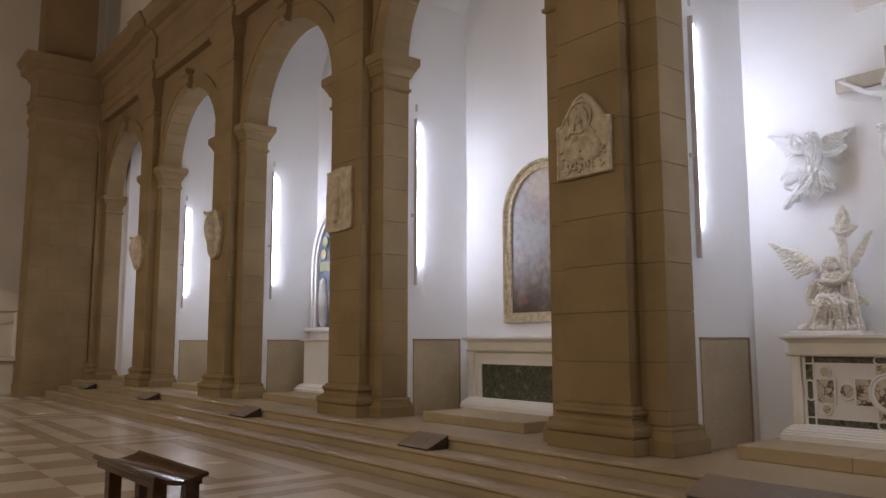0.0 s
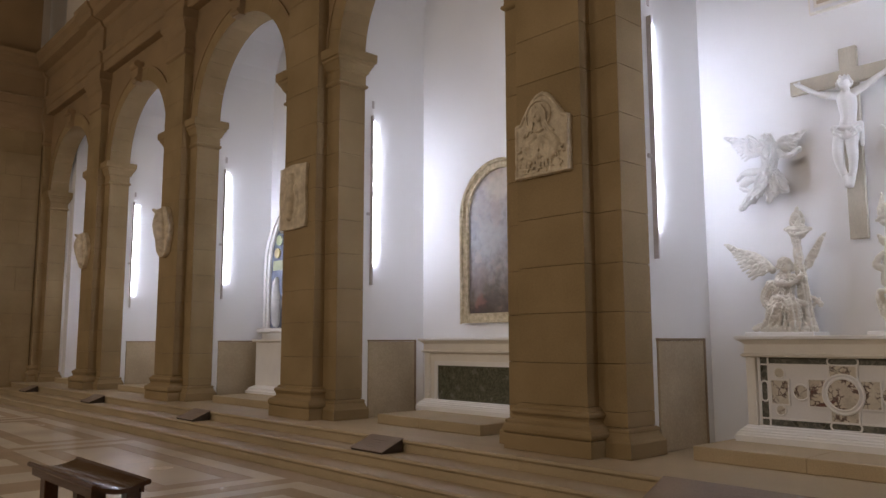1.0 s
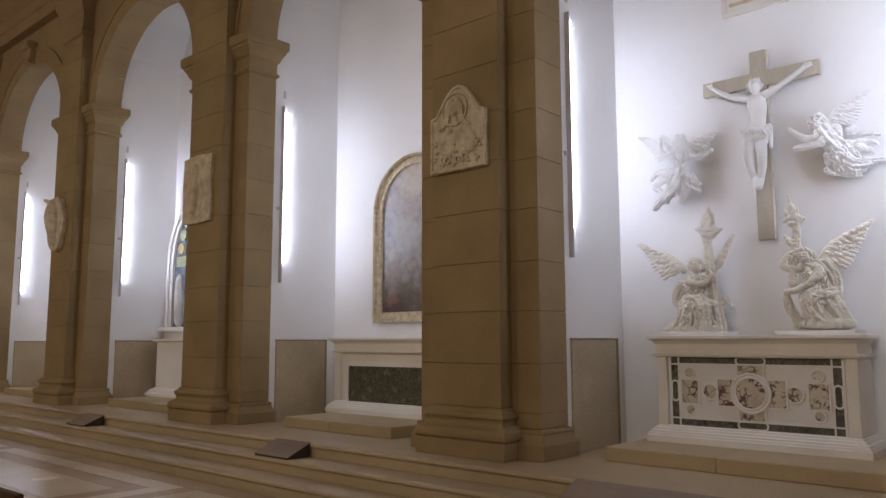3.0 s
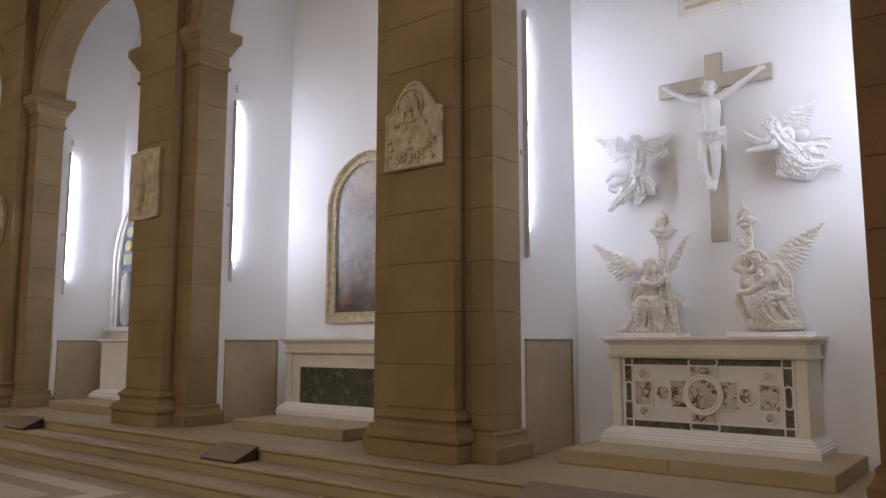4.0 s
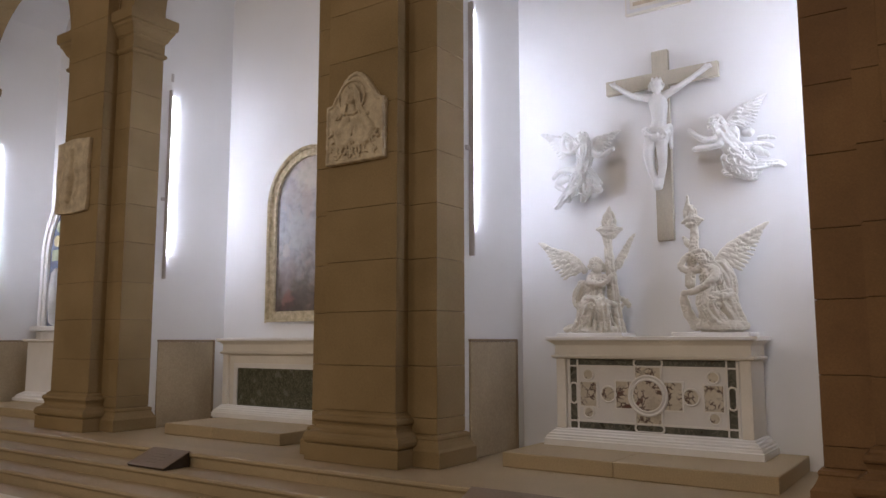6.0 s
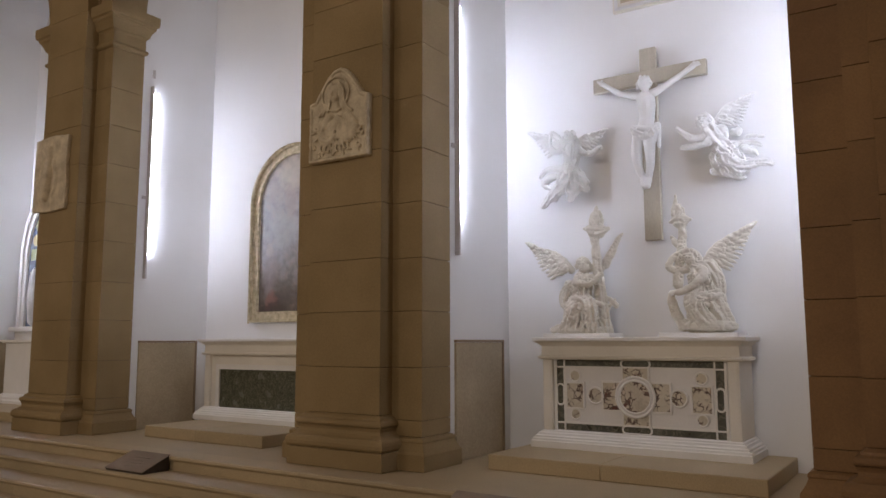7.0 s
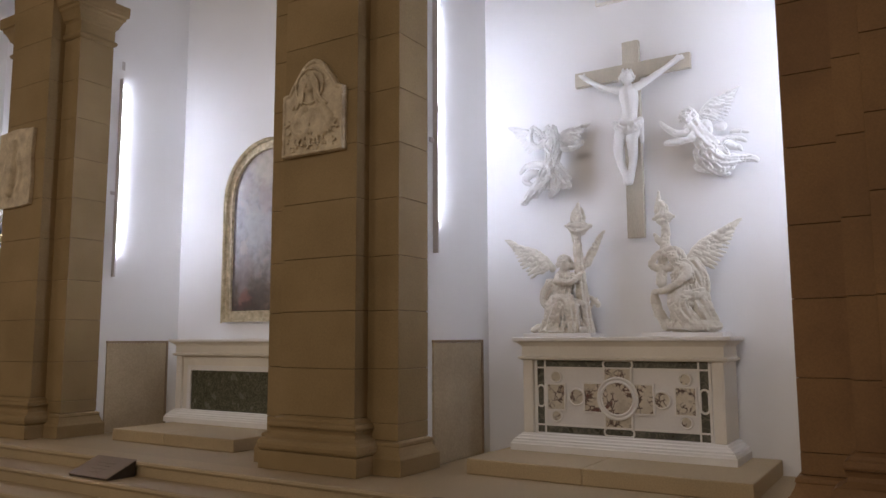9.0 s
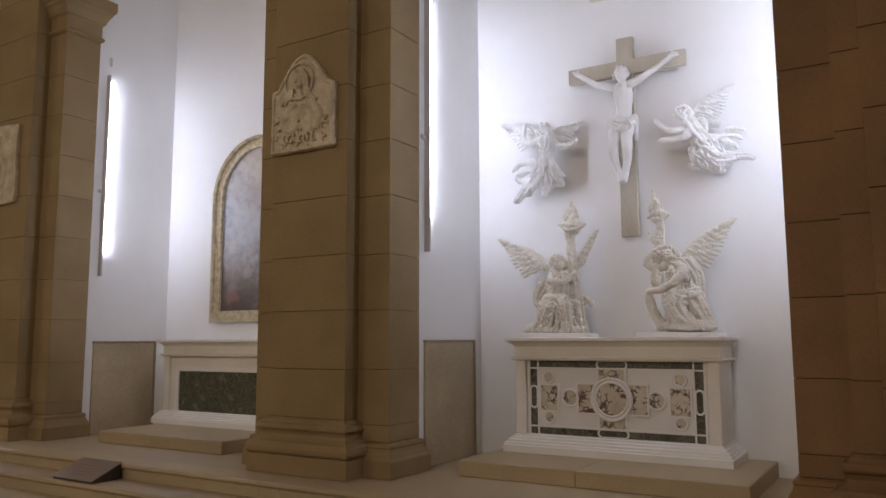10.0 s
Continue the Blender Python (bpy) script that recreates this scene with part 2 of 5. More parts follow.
def piece(name, mesh, parent, m):
    """A piece that shares its mesh with others."""
    ob = new(name, mesh)
    ob.parent = parent
    ob.matrix_basis = m
    return ob


def thing(name, label, category, group="", kind="", at=(0, 0, 0)):
    ob = new(name)
    ob.empty_display_size = 0.1
    ob.location = at
    return tagged(ob, label, category, group, kind)


def box(bm, x0, x1, y0, y1, z0, z1, bevel=0.0):
    r = bmesh.ops.create_cube(bm, size=1, matrix=Matrix.Translation(((x0 + x1) / 2, (y0 + y1) / 2, (z0 + z1) / 2)) @ Matrix.Diagonal((abs(x1 - x0), abs(y1 - y0), abs(z1 - z0), 1)))
    if bevel:
        es = list({e for v in r["verts"] for e in v.link_edges})
        bmesh.ops.bevel(bm, geom=es, offset=bevel, segments=1, affect="EDGES")
    return bm


def cube(*a, bevel=0.0):
    return box(bmesh.new(), *a, bevel=bevel)


def prism(bm, poly, a, b, axis="x"):
    """poly: (y, z) pairs, pushed along x from a to b; axis y: (x, z) pairs; axis z: (x, y) pairs."""
    def at(p, t):
        return {"x": (t, p[0], p[1]), "y": (p[0], t, p[1]), "z": (p[0], p[1], t)}[axis]
    lo, hi = [bm.verts.new(at(p, a)) for p in poly], [bm.verts.new(at(p, b)) for p in poly]
    n = len(poly)
    for i in range(n):
        bm.faces.new((lo[i], lo[(i + 1) % n], hi[(i + 1) % n], hi[i]))
    bm.faces.new(lo)
    bm.faces.new(hi[::-1])
    return bm


def rings(bm, plan, profile, cap=True):
    """plan(offset) gives the outline's (x, y) pairs; profile: (offset, z) from below upwards."""
    prev = None
    for o, z in profile:
        cur = [bm.verts.new((x, y, z)) for x, y in plan(o)]
        n = len(cur)
        if prev:
            for i in range(n):
                bm.faces.new((prev[i], prev[(i + 1) % n], cur[(i + 1) % n], cur[i]))
        elif cap:
            bm.faces.new(cur[::-1])
        prev = cur
    if cap:
        bm.faces.new(prev)
    return bm


def cyl(bm, c, r, depth, axis="x", seg=32, r2=None):
    turn = {"x": Matrix.Rotation(radians(90), 4, "Y"), "y": Matrix.Rotation(radians(90), 4, "X"), "z": Matrix.Identity(4)}[axis]
    bmesh.ops.create_cone(bm, cap_ends=True, segments=seg, radius1=r, radius2=r if r2 is None else r2, depth=depth, matrix=Matrix.Translation(c) @ turn)
    return bm


def torus(bm, c, r, t, seg=40, side=8, squash=1.0, stretch=1.0):
    """A ring round the x axis."""
    vs = []
    for i in range(seg):
        a = 2 * math.pi * i / seg
        row = []
        for j in range(side):
            b = 2 * math.pi * j / side
            rr = r + t * math.cos(b)
            row.append(bm.verts.new((c[0] + t * squash * math.sin(b), c[1] + rr * math.cos(a), c[2] + rr * math.sin(a) * stretch)))
        vs.append(row)
    for i in range(seg):
        for j in range(side):
            bm.faces.new((vs[i][j], vs[(i + 1) % seg][j], vs[(i + 1) % seg][(j + 1) % side], vs[i][(j + 1) % side]))
    return bm


def loop_tube(bm, x, pts, t, side=8):
    """A closed round bar through (y, z) points in the plane x."""
    n, rows = len(pts), []
    for i, (y, z) in enumerate(pts):
        dy, dz = pts[(i + 1) % n][0] - pts[i - 1][0], pts[(i + 1) % n][1] - pts[i - 1][1]
        k = math.hypot(dy, dz)
        ny, nz = dz / k, -dy / k
        rows.append([bm.verts.new((x + t * math.sin(2 * math.pi * j / side), y + ny * t * math.cos(2 * math.pi * j / side), z + nz * t * math.cos(2 * math.pi * j / side))) for j in range(side)])
    for i in range(n):
        for j in range(side):
            bm.faces.new((rows[i][j], rows[(i + 1) % n][j], rows[(i + 1) % n][(j + 1) % side], rows[i][(j + 1) % side]))
    return bm


def stadium(yc, zc, hy, hz):
    """An oblong with round ends, as (y, z) points."""
    r, out = min(hy, hz), []
    for k in range(24):
        a = 2 * math.pi * (k + 0.5) / 24
        out.append((yc + r * math.cos(a) + math.copysign(hy - r, math.cos(a)), zc + r * math.sin(a) + math.copysign(hz - r, math.sin(a))))
    return out


def limb(bm, *pts, seg=12, flute=0.0):
    """A rounded, tapering body along a chain of (x, y, z, radius)."""
    if len(pts) > 2:
        fine = []
        for i in range(len(pts) - 1):
            q = [Vector(pts[min(max(k, 0), len(pts) - 1)]) for k in (i - 1, i, i + 1, i + 2)]
            for k in range(3):
                t = k / 3
                fine.append(0.5 * (2 * q[1] + (q[2] - q[0]) * t + (2 * q[0] - 5 * q[1] + 4 * q[2] - q[3]) * t * t + (3 * q[1] - q[0] - 3 * q[2] + q[3]) * t ** 3))
        pts = [*fine, Vector(pts[-1])]
    P = [Vector(p[:3]) for p in pts]
    R = [max(0.004, p[3]) for p in pts]
    stations = []
    n = len(P)
    d0, d1 = (P[1] - P[0]).normalized(), (P[-1] - P[-2]).normalized()
    for k in (0.98, 0.8, 0.45):
        stations.append((P[0] - d0 * R[0] * k, R[0] * math.sqrt(1 - k * k), d0))
    for i in range(n):
        d = (P[min(i + 1, n - 1)] - P[max(i - 1, 0)]).normalized()
        stations.append((P[i], R[i], d))
    for k in (0.45, 0.8, 0.98):
        stations.append((P[-1] + d1 * R[-1] * k, R[-1] * math.sqrt(1 - k * k), d1))
    prev = first = None
    u = d0.orthogonal().normalized()
    for s, (c, r, d) in enumerate(stations):
        u = (u - d * u.dot(d)).normalized()
        w = d.cross(u)
        cur = []
        for k in range(seg):
            a = 2 * math.pi * k / seg
            ripple = flute * (math.sin(6 * a + s * 0.35) + 0.6 * math.sin(11 * a - s * 0.5 + 1.3))
            cur.append(bm.verts.new(c + (u * math.cos(a) + w * math.sin(a)) * r * (1 + ripple)))
        if prev:
            for k in range(seg):
                bm.faces.new((prev[k], prev[(k + 1) % seg], cur[(k + 1) % seg], cur[k]))
        else:
            bm.faces.new(cur[::-1])
        prev = cur
    bm.faces.new(prev)


def robe(bm, *pts):
    """A limb under cloth, with folds along it."""
    limb(bm, *pts, seg=44, flute=0.13)


def feather(bm, a, b, w):
    """A flat pointed blade from a to b, broad in the plane of the wall."""
    d = (b - a).normalized()
    side = d.cross(Vector((1, 0, 0))).normalized()
    prev = None
    for t, k in ((0, 0.55), (0.25, 0.85), (0.55, 1.0), (0.8, 0.85), (0.93, 0.5), (1.0, 0.12)):
        c = a.lerp(b, t) + Vector((-0.012 * math.sin(t * math.pi), 0, 0))
        cur = [bm.verts.new(c + side * w * k * math.cos(2 * math.pi * j / 8) + Vector((1, 0, 0)) * w * 0.42 * k * math.sin(2 * math.pi * j / 8)) for j in range(8)]
        if prev:
            for j in range(8):
                bm.faces.new((prev[j], prev[(j + 1) % 8], cur[(j + 1) % 8], cur[j]))
        else:
            bm.faces.new(cur[::-1])
        prev = cur
    bm.faces.new(prev)


def wing(bm, root, tip, low, count):
    """A feathered wing: a leading edge from root to tip, and three rows of feathers that fan from low at the root towards the tip."""
    root, tip, low = Vector(root), Vector(tip), Vector(low)
    tip = root.lerp(tip, 0.92)
    low = root.lerp(low, 1.05)
    up = (root - low) * 0.35
    mid = (root + tip) / 2 + up
    lead = [root, (root + mid) / 2 + up * 0.25, mid, (mid + tip) / 2 + up * 0.1, tip]
    limb(bm, *[(*p, r) for p, r in zip(lead, (0.036, 0.030, 0.022, 0.015, 0.007))])
    span = (tip - root).length

    def along(t):
        i = min(int(t * 4), 3)
        return lead[i].lerp(lead[i + 1], t * 4 - i)
    for row, (length, start) in enumerate(((1.0, 0.08), (0.62, 0.04), (0.33, 0.02))):
        n = round(count * 1.35) + row
        for k in range(n):
            t = start + (0.97 - start) * k / (n - 1)
            a = along(t)
            d = (low - root).normalized().lerp((tip - root).normalized(), 0.25 + 0.62 * t ** 1.3).normalized()
            reach = length * ((low - root).length * (1 - t) + span * 0.36 * math.sin(min(1, t * 1.1 + 0.25) * math.pi * 0.62))
            lift = Vector((-0.013 * row - (0.006 if k % 2 else 0), 0, 0))
            feather(bm, a + lift, a + d * reach + lift, span / n * 0.66)


def hair(bm, x, y, z, r):
    """Curls round the back, sides and top of a head, brows, nose, cheeks and chin."""
    rnd = random.Random(round((y + z) * 1000))
    for k in range(60):
        a, h = rnd.uniform(0, 2 * math.pi), rnd.uniform(-0.7, 1.0)
        w = math.sqrt(max(0.05, 1 - h * h * 0.9))
        if math.cos(a) < -0.3 and h < 0.66:
            continue
        c = Vector((x + r * 1.1 * w * math.cos(a), y + r * 1.22 * w * math.sin(a), z + r * 0.1 + r * 1.1 * h))
        limb(bm, (*c, r * 0.17), (*(c + Vector((-r * 0.1, rnd.uniform(-1, 1) * r * 0.35, -r * 0.3))), r * 0.2), (*(c + Vector((0, rnd.uniform(-1, 1) * r * 0.3, -r * 0.55))), r * 0.12), seg=6)
    limb(bm, (x - r * 1.0, y, z + r * 0.2, r * 0.10), (x - r * 1.22, y, z - r * 0.25, r * 0.15), seg=6)
    for s in (1, -1):
        limb(bm, (x - r * 1.0, y + s * r * 0.12, z + r * 0.25, r * 0.12), (x - r * 0.85, y + s * r * 0.55, z + r * 0.2, r * 0.1), seg=6)
        limb(bm, (x - r * 0.9, y + s * r * 0.38, z - r * 0.3, r * 0.16), (x - r * 0.9, y + s * r * 0.3, z - r * 0.45, r * 0.14), seg=6)
    limb(bm, (x - r * 1.0, y - r * 0.15, z - r * 0.62, r * 0.1), (x - r * 1.0, y + r * 0.15, z - r * 0.62, r * 0.1), seg=6)
    limb(bm, (x - r * 0.85, y, z - r * 0.95, r * 0.2), (x - r * 0.85, y, z - r * 1.0, r * 0.18), seg=6)


OUT = Vector((-0.025, 0, 0))


def folds(bm, a, b, c, d, count):
    """Folds of cloth that fall from the edge a-b to the edge c-d."""
    a, b, c, d = (Vector(p) for p in (a, b, c, d))
    gap = ((b - a).length + (d - c).length) / 2 / count
    for k in range(count):
        t = k / max(1, count - 1)
        p, q = a.lerp(b, t), c.lerp(d, t)
        sway = Vector((-0.02 - 0.02 * math.sin(k * 2.3), 0.03 * math.sin(k * 1.7), 0))
        r = min(0.017, 0.30 * gap)
        limb(bm, (*(p + OUT), r * 0.7), (*(p.lerp(q, 0.35) + sway + OUT), r), (*(p.lerp(q, 0.75) - sway * 0.5 + OUT * 1.4), r * 1.2), (*(q + OUT), r), seg=8)


CREASE = bpy.data.textures.new("cloth_creases", "MARBLE")
CREASE.noise_scale, CREASE.turbulence, CREASE.noise_depth, CREASE.marble_type = 0.09, 14.0, 2, "SHARP"
CHISEL = bpy.data.textures.new("chisel_marks", "CLOUDS")
CHISEL.noise_scale, CHISEL.noise_depth = 0.025, 2


def sculpt(name, bm, mat, voxel, label, category, group="", crease=0.0):
    ob = link_mesh(name, bm, mat, True)
    r = ob.modifiers.new("fuse", "REMESH")
    r.mode, r.voxel_size, r.use_smooth_shade = "VOXEL", voxel, True
    e = ob.modifiers.new("soften", "SMOOTH")
    e.factor, e.iterations = 0.5, 1
    d = ob.modifiers.new("chisel", "DISPLACE")
    d.texture, d.strength, d.mid_level, d.texture_coords = CHISEL, 0.002, 0.5, "GLOBAL"
    if crease:
        c = ob.modifiers.new("creases", "DISPLACE")
        c.texture, c.strength, c.mid_level, c.texture_coords = CREASE, crease, 0.6, "GLOBAL"
    return tagged(ob, label, category, group)


# ---- structure ----
# nave floor, three steps, chapel floor
floor = tagged(link_mesh("floor", cube(-13, -1.17, -12, 24, -0.2, NAVE_Z - 0.012), JOINT), "pale marble nave floor with darker inlaid bands", "floor", kind="structure")
chapel_floor = tagged(link_mesh("chapel_floor", cube(-0.30, 2.2, -12, 21, -0.2, FLOOR2 - 0.004), STEP), "smooth beige stone floor of the chapels", "floor", kind="structure")
steps = thing("steps", "three long beige stone steps in front of the piers", "steps", kind="structure")
STEP_PLAN = ((-1.18, 0.185), (-0.865, 0.318), (-0.55, 0.45))
for i, (x, z) in enumerate(STEP_PLAN):
    x1 = STEP_PLAN[i + 1][0] + 0.05 if i < 2 else -0.29
    ys = [-9.0 + 2.16 * k + 0.6 * i for k in range(14) if -9.0 + 2.16 * k + 0.6 * i < 21]
    for y0, y1 in zip(ys, ys[1:]):
        if y0 > 18.4:
            continue
        bm = bmesh.new()
        prism(bm, [(x + 0.02, z - 0.155), (x + 0.02, z - 0.045), (x, z - 0.04), (x - 0.008, z - 0.025), (x - 0.004, z - 0.008), (x + 0.012, z), (x1, z), (x1, z - 0.155)], y0 + 0.001, min(y1, 18.72) - 0.001, "y")
        part("step_block", bm, STEP, steps)

# piers
CORE, PIL = 0.7125, 0.4065
CORE_X, CORE_X1, PIL_X = 0.04, 0.47, -0.13
COURSES = [0.262, 0.393, 0.826, 1.296, 1.745, 2.225, 2.688, 3.153, 3.626, 4.09, 4.594]


def core_plan(o):
    return [(CORE_X - o, -CORE - o), (CORE_X1 + o * 0.9, -CORE - o), (CORE_X1 + o * 0.9, CORE + o), (CORE_X - o, CORE + o)]


def pil_plan(o):
    return [(PIL_X - o, -PIL - o), (CORE_X + 0.02, -PIL - o), (CORE_X + 0.02, PIL + o), (PIL_X - o, PIL + o)]


def arc(o0, z0, o1, z1, n=6, bulge=1.0):
    """A half-round between two points of a profile."""
    out = []
    for k in range(n + 1):
        a = math.pi * k / n
        t = (1 - math.cos(a)) / 2
        out.append((o0 + (o1 - o0) * t + bulge * math.sin(a) * abs(z1 - z0) / 2, z0 + (z1 - z0) * t))
    return out


def make_pier(z_top):
    pier = thing("pier", "tall beige sandstone pier with a pilaster, moulded base and jointed courses", "pier", "piers of the arcade", "structure")
    part("mortar_core", rings(bmesh.new(), core_plan, [(-0.012, 0), (-0.012, 5.1)]), JOINT, pier)
    part("mortar_pilaster", rings(bmesh.new(), pil_plan, [(-0.010, 0), (-0.010, z_top)]), JOINT, pier)
    part("core_base", rings(bmesh.new(), core_plan, [(0.075, 0), (0.075, 0.128), (0.068, 0.138), (0.058, 0.150), (0.036, 0.192), (0.028, 0.216), (0.034, 0.226), (0.030, 0.246), (0.0, 0.26)]), STONE, pier)
    prof = [(0.115, 0), (0.115, 0.145), (0.095, 0.150)] + arc(0.095, 0.150, 0.085, 0.255, 6, 0.75) + [(0.072, 0.263), (0.05, 0.28), (0.045, 0.305), (0.055, 0.328), (0.062, 0.336)] + arc(0.05, 0.338, 0.045, 0.392, 5, 0.8) + [(0.035, 0.398), (0.03, 0.415), (0.0, 0.435)]
    part("pilaster_base", rings(bmesh.new(), pil_plan, prof), STONE, pier)
    zs = COURSES
    for z0, z1 in zip(zs, zs[1:]):
        part("course_block", rings(bmesh.new(), core_plan, [(-0.008, z0 + 0.0015), (-0.0015, z0 + 0.0025), (0, z0 + 0.006), (0, z1 - 0.006), (-0.0015, z1 - 0.0025), (-0.008, z1 - 0.0015)]), STONE, pier)
    zs = [0.436] + COURSES[2:] + [5.06, 5.53, 6.0, z_top]
    for z0, z1 in zip(zs, zs[1:]):
        part("pilaster_block", rings(bmesh.new(), pil_plan, [(-0.008, z0 + 0.0015), (-0.0015, z0 + 0.0025), (0, z0 + 0.006), (0, z1 - 0.006), (-0.0015, z1 - 0.0025), (-0.008, z1 - 0.0015)]), STONE, pier)
    cap = [(0.0, 4.596), (0.025, 4.614), (0.035, 4.634), (0.03, 4.654), (0.008, 4.669), (0.008, 4.794), (0.02, 4.814), (0.035, 4.824), (0.05, 4.864), (0.075, 4.914), (0.095, 4.934), (0.10, 4.964), (0.125, 4.979), (0.13, 5.024), (0.13, 5.104), (0.0, 5.114)]
    part("impost", rings(bmesh.new(), core_plan, cap), STONE, pier)
    cap2 = [(0, z_top), (0.035, z_top + 0.03), (0.045, z_top + 0.09), (0.015, z_top + 0.13), (0.015, z_top + 0.42), (0.05, z_top + 0.47), (0.09, z_top + 0.60), (0.12, z_top + 0.66), (0.12, z_top + 0.85)]
    part("pilaster_capital", rings(bmesh.new(), pil_plan, cap2), STONE_DARK, pier)
    return pier


STONE_BEIGE = STONE
first = make_pier(6.40)
first.location = (0, PIER_Y, FLOOR2)
for k in (-2, -1, 1, 2, 3, 4):
    if k != -1:
        copy_thing(first, pose(0, pier_y(k), FLOOR2))
# this pier's sandstone is toned redder and darker than the others
STONE = STONE_REDDER
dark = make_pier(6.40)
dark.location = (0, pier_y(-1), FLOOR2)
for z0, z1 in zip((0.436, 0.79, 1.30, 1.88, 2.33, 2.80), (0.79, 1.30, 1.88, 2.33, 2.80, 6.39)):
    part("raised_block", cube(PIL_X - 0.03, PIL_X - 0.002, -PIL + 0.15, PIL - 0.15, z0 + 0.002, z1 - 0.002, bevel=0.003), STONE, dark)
tagged(dark, "tall sandstone pier, toned redder and darker, with a pilaster and jointed courses")
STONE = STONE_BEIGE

# arches over the bays
R_IN, SPRING = BAY / 2 - CORE, FLOOR2 + 5.114
R_OUT = R_IN + 0.30
RISE = 0.92           # the arches are a little flatter than half-round
TOP = FLOOR2 + 7.25


def voussoir_mesh(n):
    bm = bmesh.new()
    a0, a1 = 0.0012, math.pi / n - 0.0012
    poly = []
    for r, ang in ((R_IN, 0), (R_IN, 0.5), (R_IN, 1), (R_OUT, 1), (R_OUT, 0.5), (R_OUT, 0)):
        a = a0 + (a1 - a0) * ang
        poly.append((r * math.cos(a), r * math.sin(a)))
    prism(bm, poly, CORE_X - 0.02, CORE_X1, "x")
    me = bpy.data.meshes.new("voussoir")
    bmesh.ops.recalc_face_normals(bm, faces=bm.faces[:])
    bm.to_mesh(me)
    bm.free()
    me.materials.append(STONE)
    return me


N_V = 17
VOUSSOIR = voussoir_mesh(N_V)
for b in BAYS:
    yc = bay_y(b)
    arch = thing("arch", "round sandstone arch with jointed voussoirs and a scrolled keystone", "arch", "arches of the arcade", "structure", (0, yc, SPRING))
    bm = bmesh.new()
    n = 32
    arch.scale = (1, (bay_half(b) - CORE) / R_IN, RISE)
    # spandrel: strips between the curve and the level top
    top = (TOP - SPRING) / RISE
    for i in range(n):
        a0, a1 = math.pi * i / n, math.pi * (i + 1) / n
        r = R_OUT - 0.02
        q = [(-r * math.cos(a0), r * math.sin(a0)), (-r * math.cos(a1), r * math.sin(a1))]
        prism(bm, [q[0], q[1], (q[1][0], top), (q[0][0], top)], CORE_X, CORE_X1 - 0.004, "x")
    for s in (-1, 1):
        prism(bm, [(s * (R_OUT - 0.02), 0), (s * BAY / 2, 0), (s * BAY / 2, top), (s * (R_OUT - 0.02), top)], CORE_X, CORE_X1 - 0.004, "x")
    part("spandrel", bm, STONE_DARK, arch)
    for i in range(N_V):
        piece("voussoir", VOUSSOIR, arch, pose(0, 0, 0, math.degrees(math.pi / N_V * i)))
    bm = bmesh.new()
    for r0, r1, x in ((R_OUT - 0.06, R_OUT + 0.0, -0.035), (R_OUT - 0.02, R_OUT + 0.03, -0.055)):
        for i in range(n):
            a0, a1 = math.pi * i / n, math.pi * (i + 1) / n
            prism(bm, [(r0 * math.cos(a0), r0 * math.sin(a0)), (r1 * math.cos(a0), r1 * math.sin(a0)), (r1 * math.cos(a1), r1 * math.sin(a1)), (r0 * math.cos(a1), r0 * math.sin(a1))], CORE_X + x + 0.02, CORE_X, "x")
    part("archivolt_moulding", bm, STONE_DARK, arch)
    bm = bmesh.new()
    prism(bm, [(-0.13, R_IN - 0.02), (0.13, R_IN - 0.02), (0.19, R_OUT + 0.14), (-0.19, R_OUT + 0.14)], CORE_X - 0.12, CORE_X + 0.01, "x")
    cyl(bm, (CORE_X - 0.12, 0, R_OUT + 0.09), 0.085, 0.34, "y", 20)
    cyl(bm, (CORE_X - 0.10, 0, R_IN + 0.05), 0.055, 0.25, "y", 20)
    part("keystone", bm, STONE_DARK, arch)

# entablature along the nave
ent = thing("entablature", "dark sandstone entablature with a deep moulded cornice", "entablature", kind="structure")
x0 = CORE_X1 + 0.3
ENT_POLY = [(x0, TOP), (PIL_X, TOP), (PIL_X - 0.02, TOP + 0.02), (PIL_X - 0.02, TOP + 0.2), (PIL_X - 0.05, TOP + 0.22), (PIL_X - 0.05, TOP + 0.42), (PIL_X - 0.09, TOP + 0.46), (PIL_X - 0.0, TOP + 0.5), (PIL_X - 0.0, TOP + 1.05),
            (PIL_X - 0.06, TOP + 1.10), (PIL_X - 0.10, TOP + 1.2), (PIL_X - 0.30, TOP + 1.26), (PIL_X - 0.32, TOP + 1.42), (PIL_X - 0.40, TOP + 1.50), (PIL_X - 0.42, TOP + 1.60), (x0, TOP + 1.62)]
part("cornice", prism(bmesh.new(), ENT_POLY, -12, 18.65, "y"), STONE_DARK, ent)
for k in range(-1, 5):
    yc = pier_y(k)
    bm = bmesh.new()
    prism(bm, [(x - 0.06 if x < 0 else x, z - 0.002 if z == TOP else z) for x, z in ENT_POLY[:-1]] + [(x0, TOP + 1.60)], yc - PIL - 0.06, yc + PIL + 0.06, "y")
    part("ressaut", bm, STONE_DARK, ent)
tagged(link_mesh("upper_wall", cube(0.25, 0.82, -12, 18.65, TOP + 1.62, 13), PLASTER_NAVE), "plain plaster wall above the entablature", "wall", kind="structure")

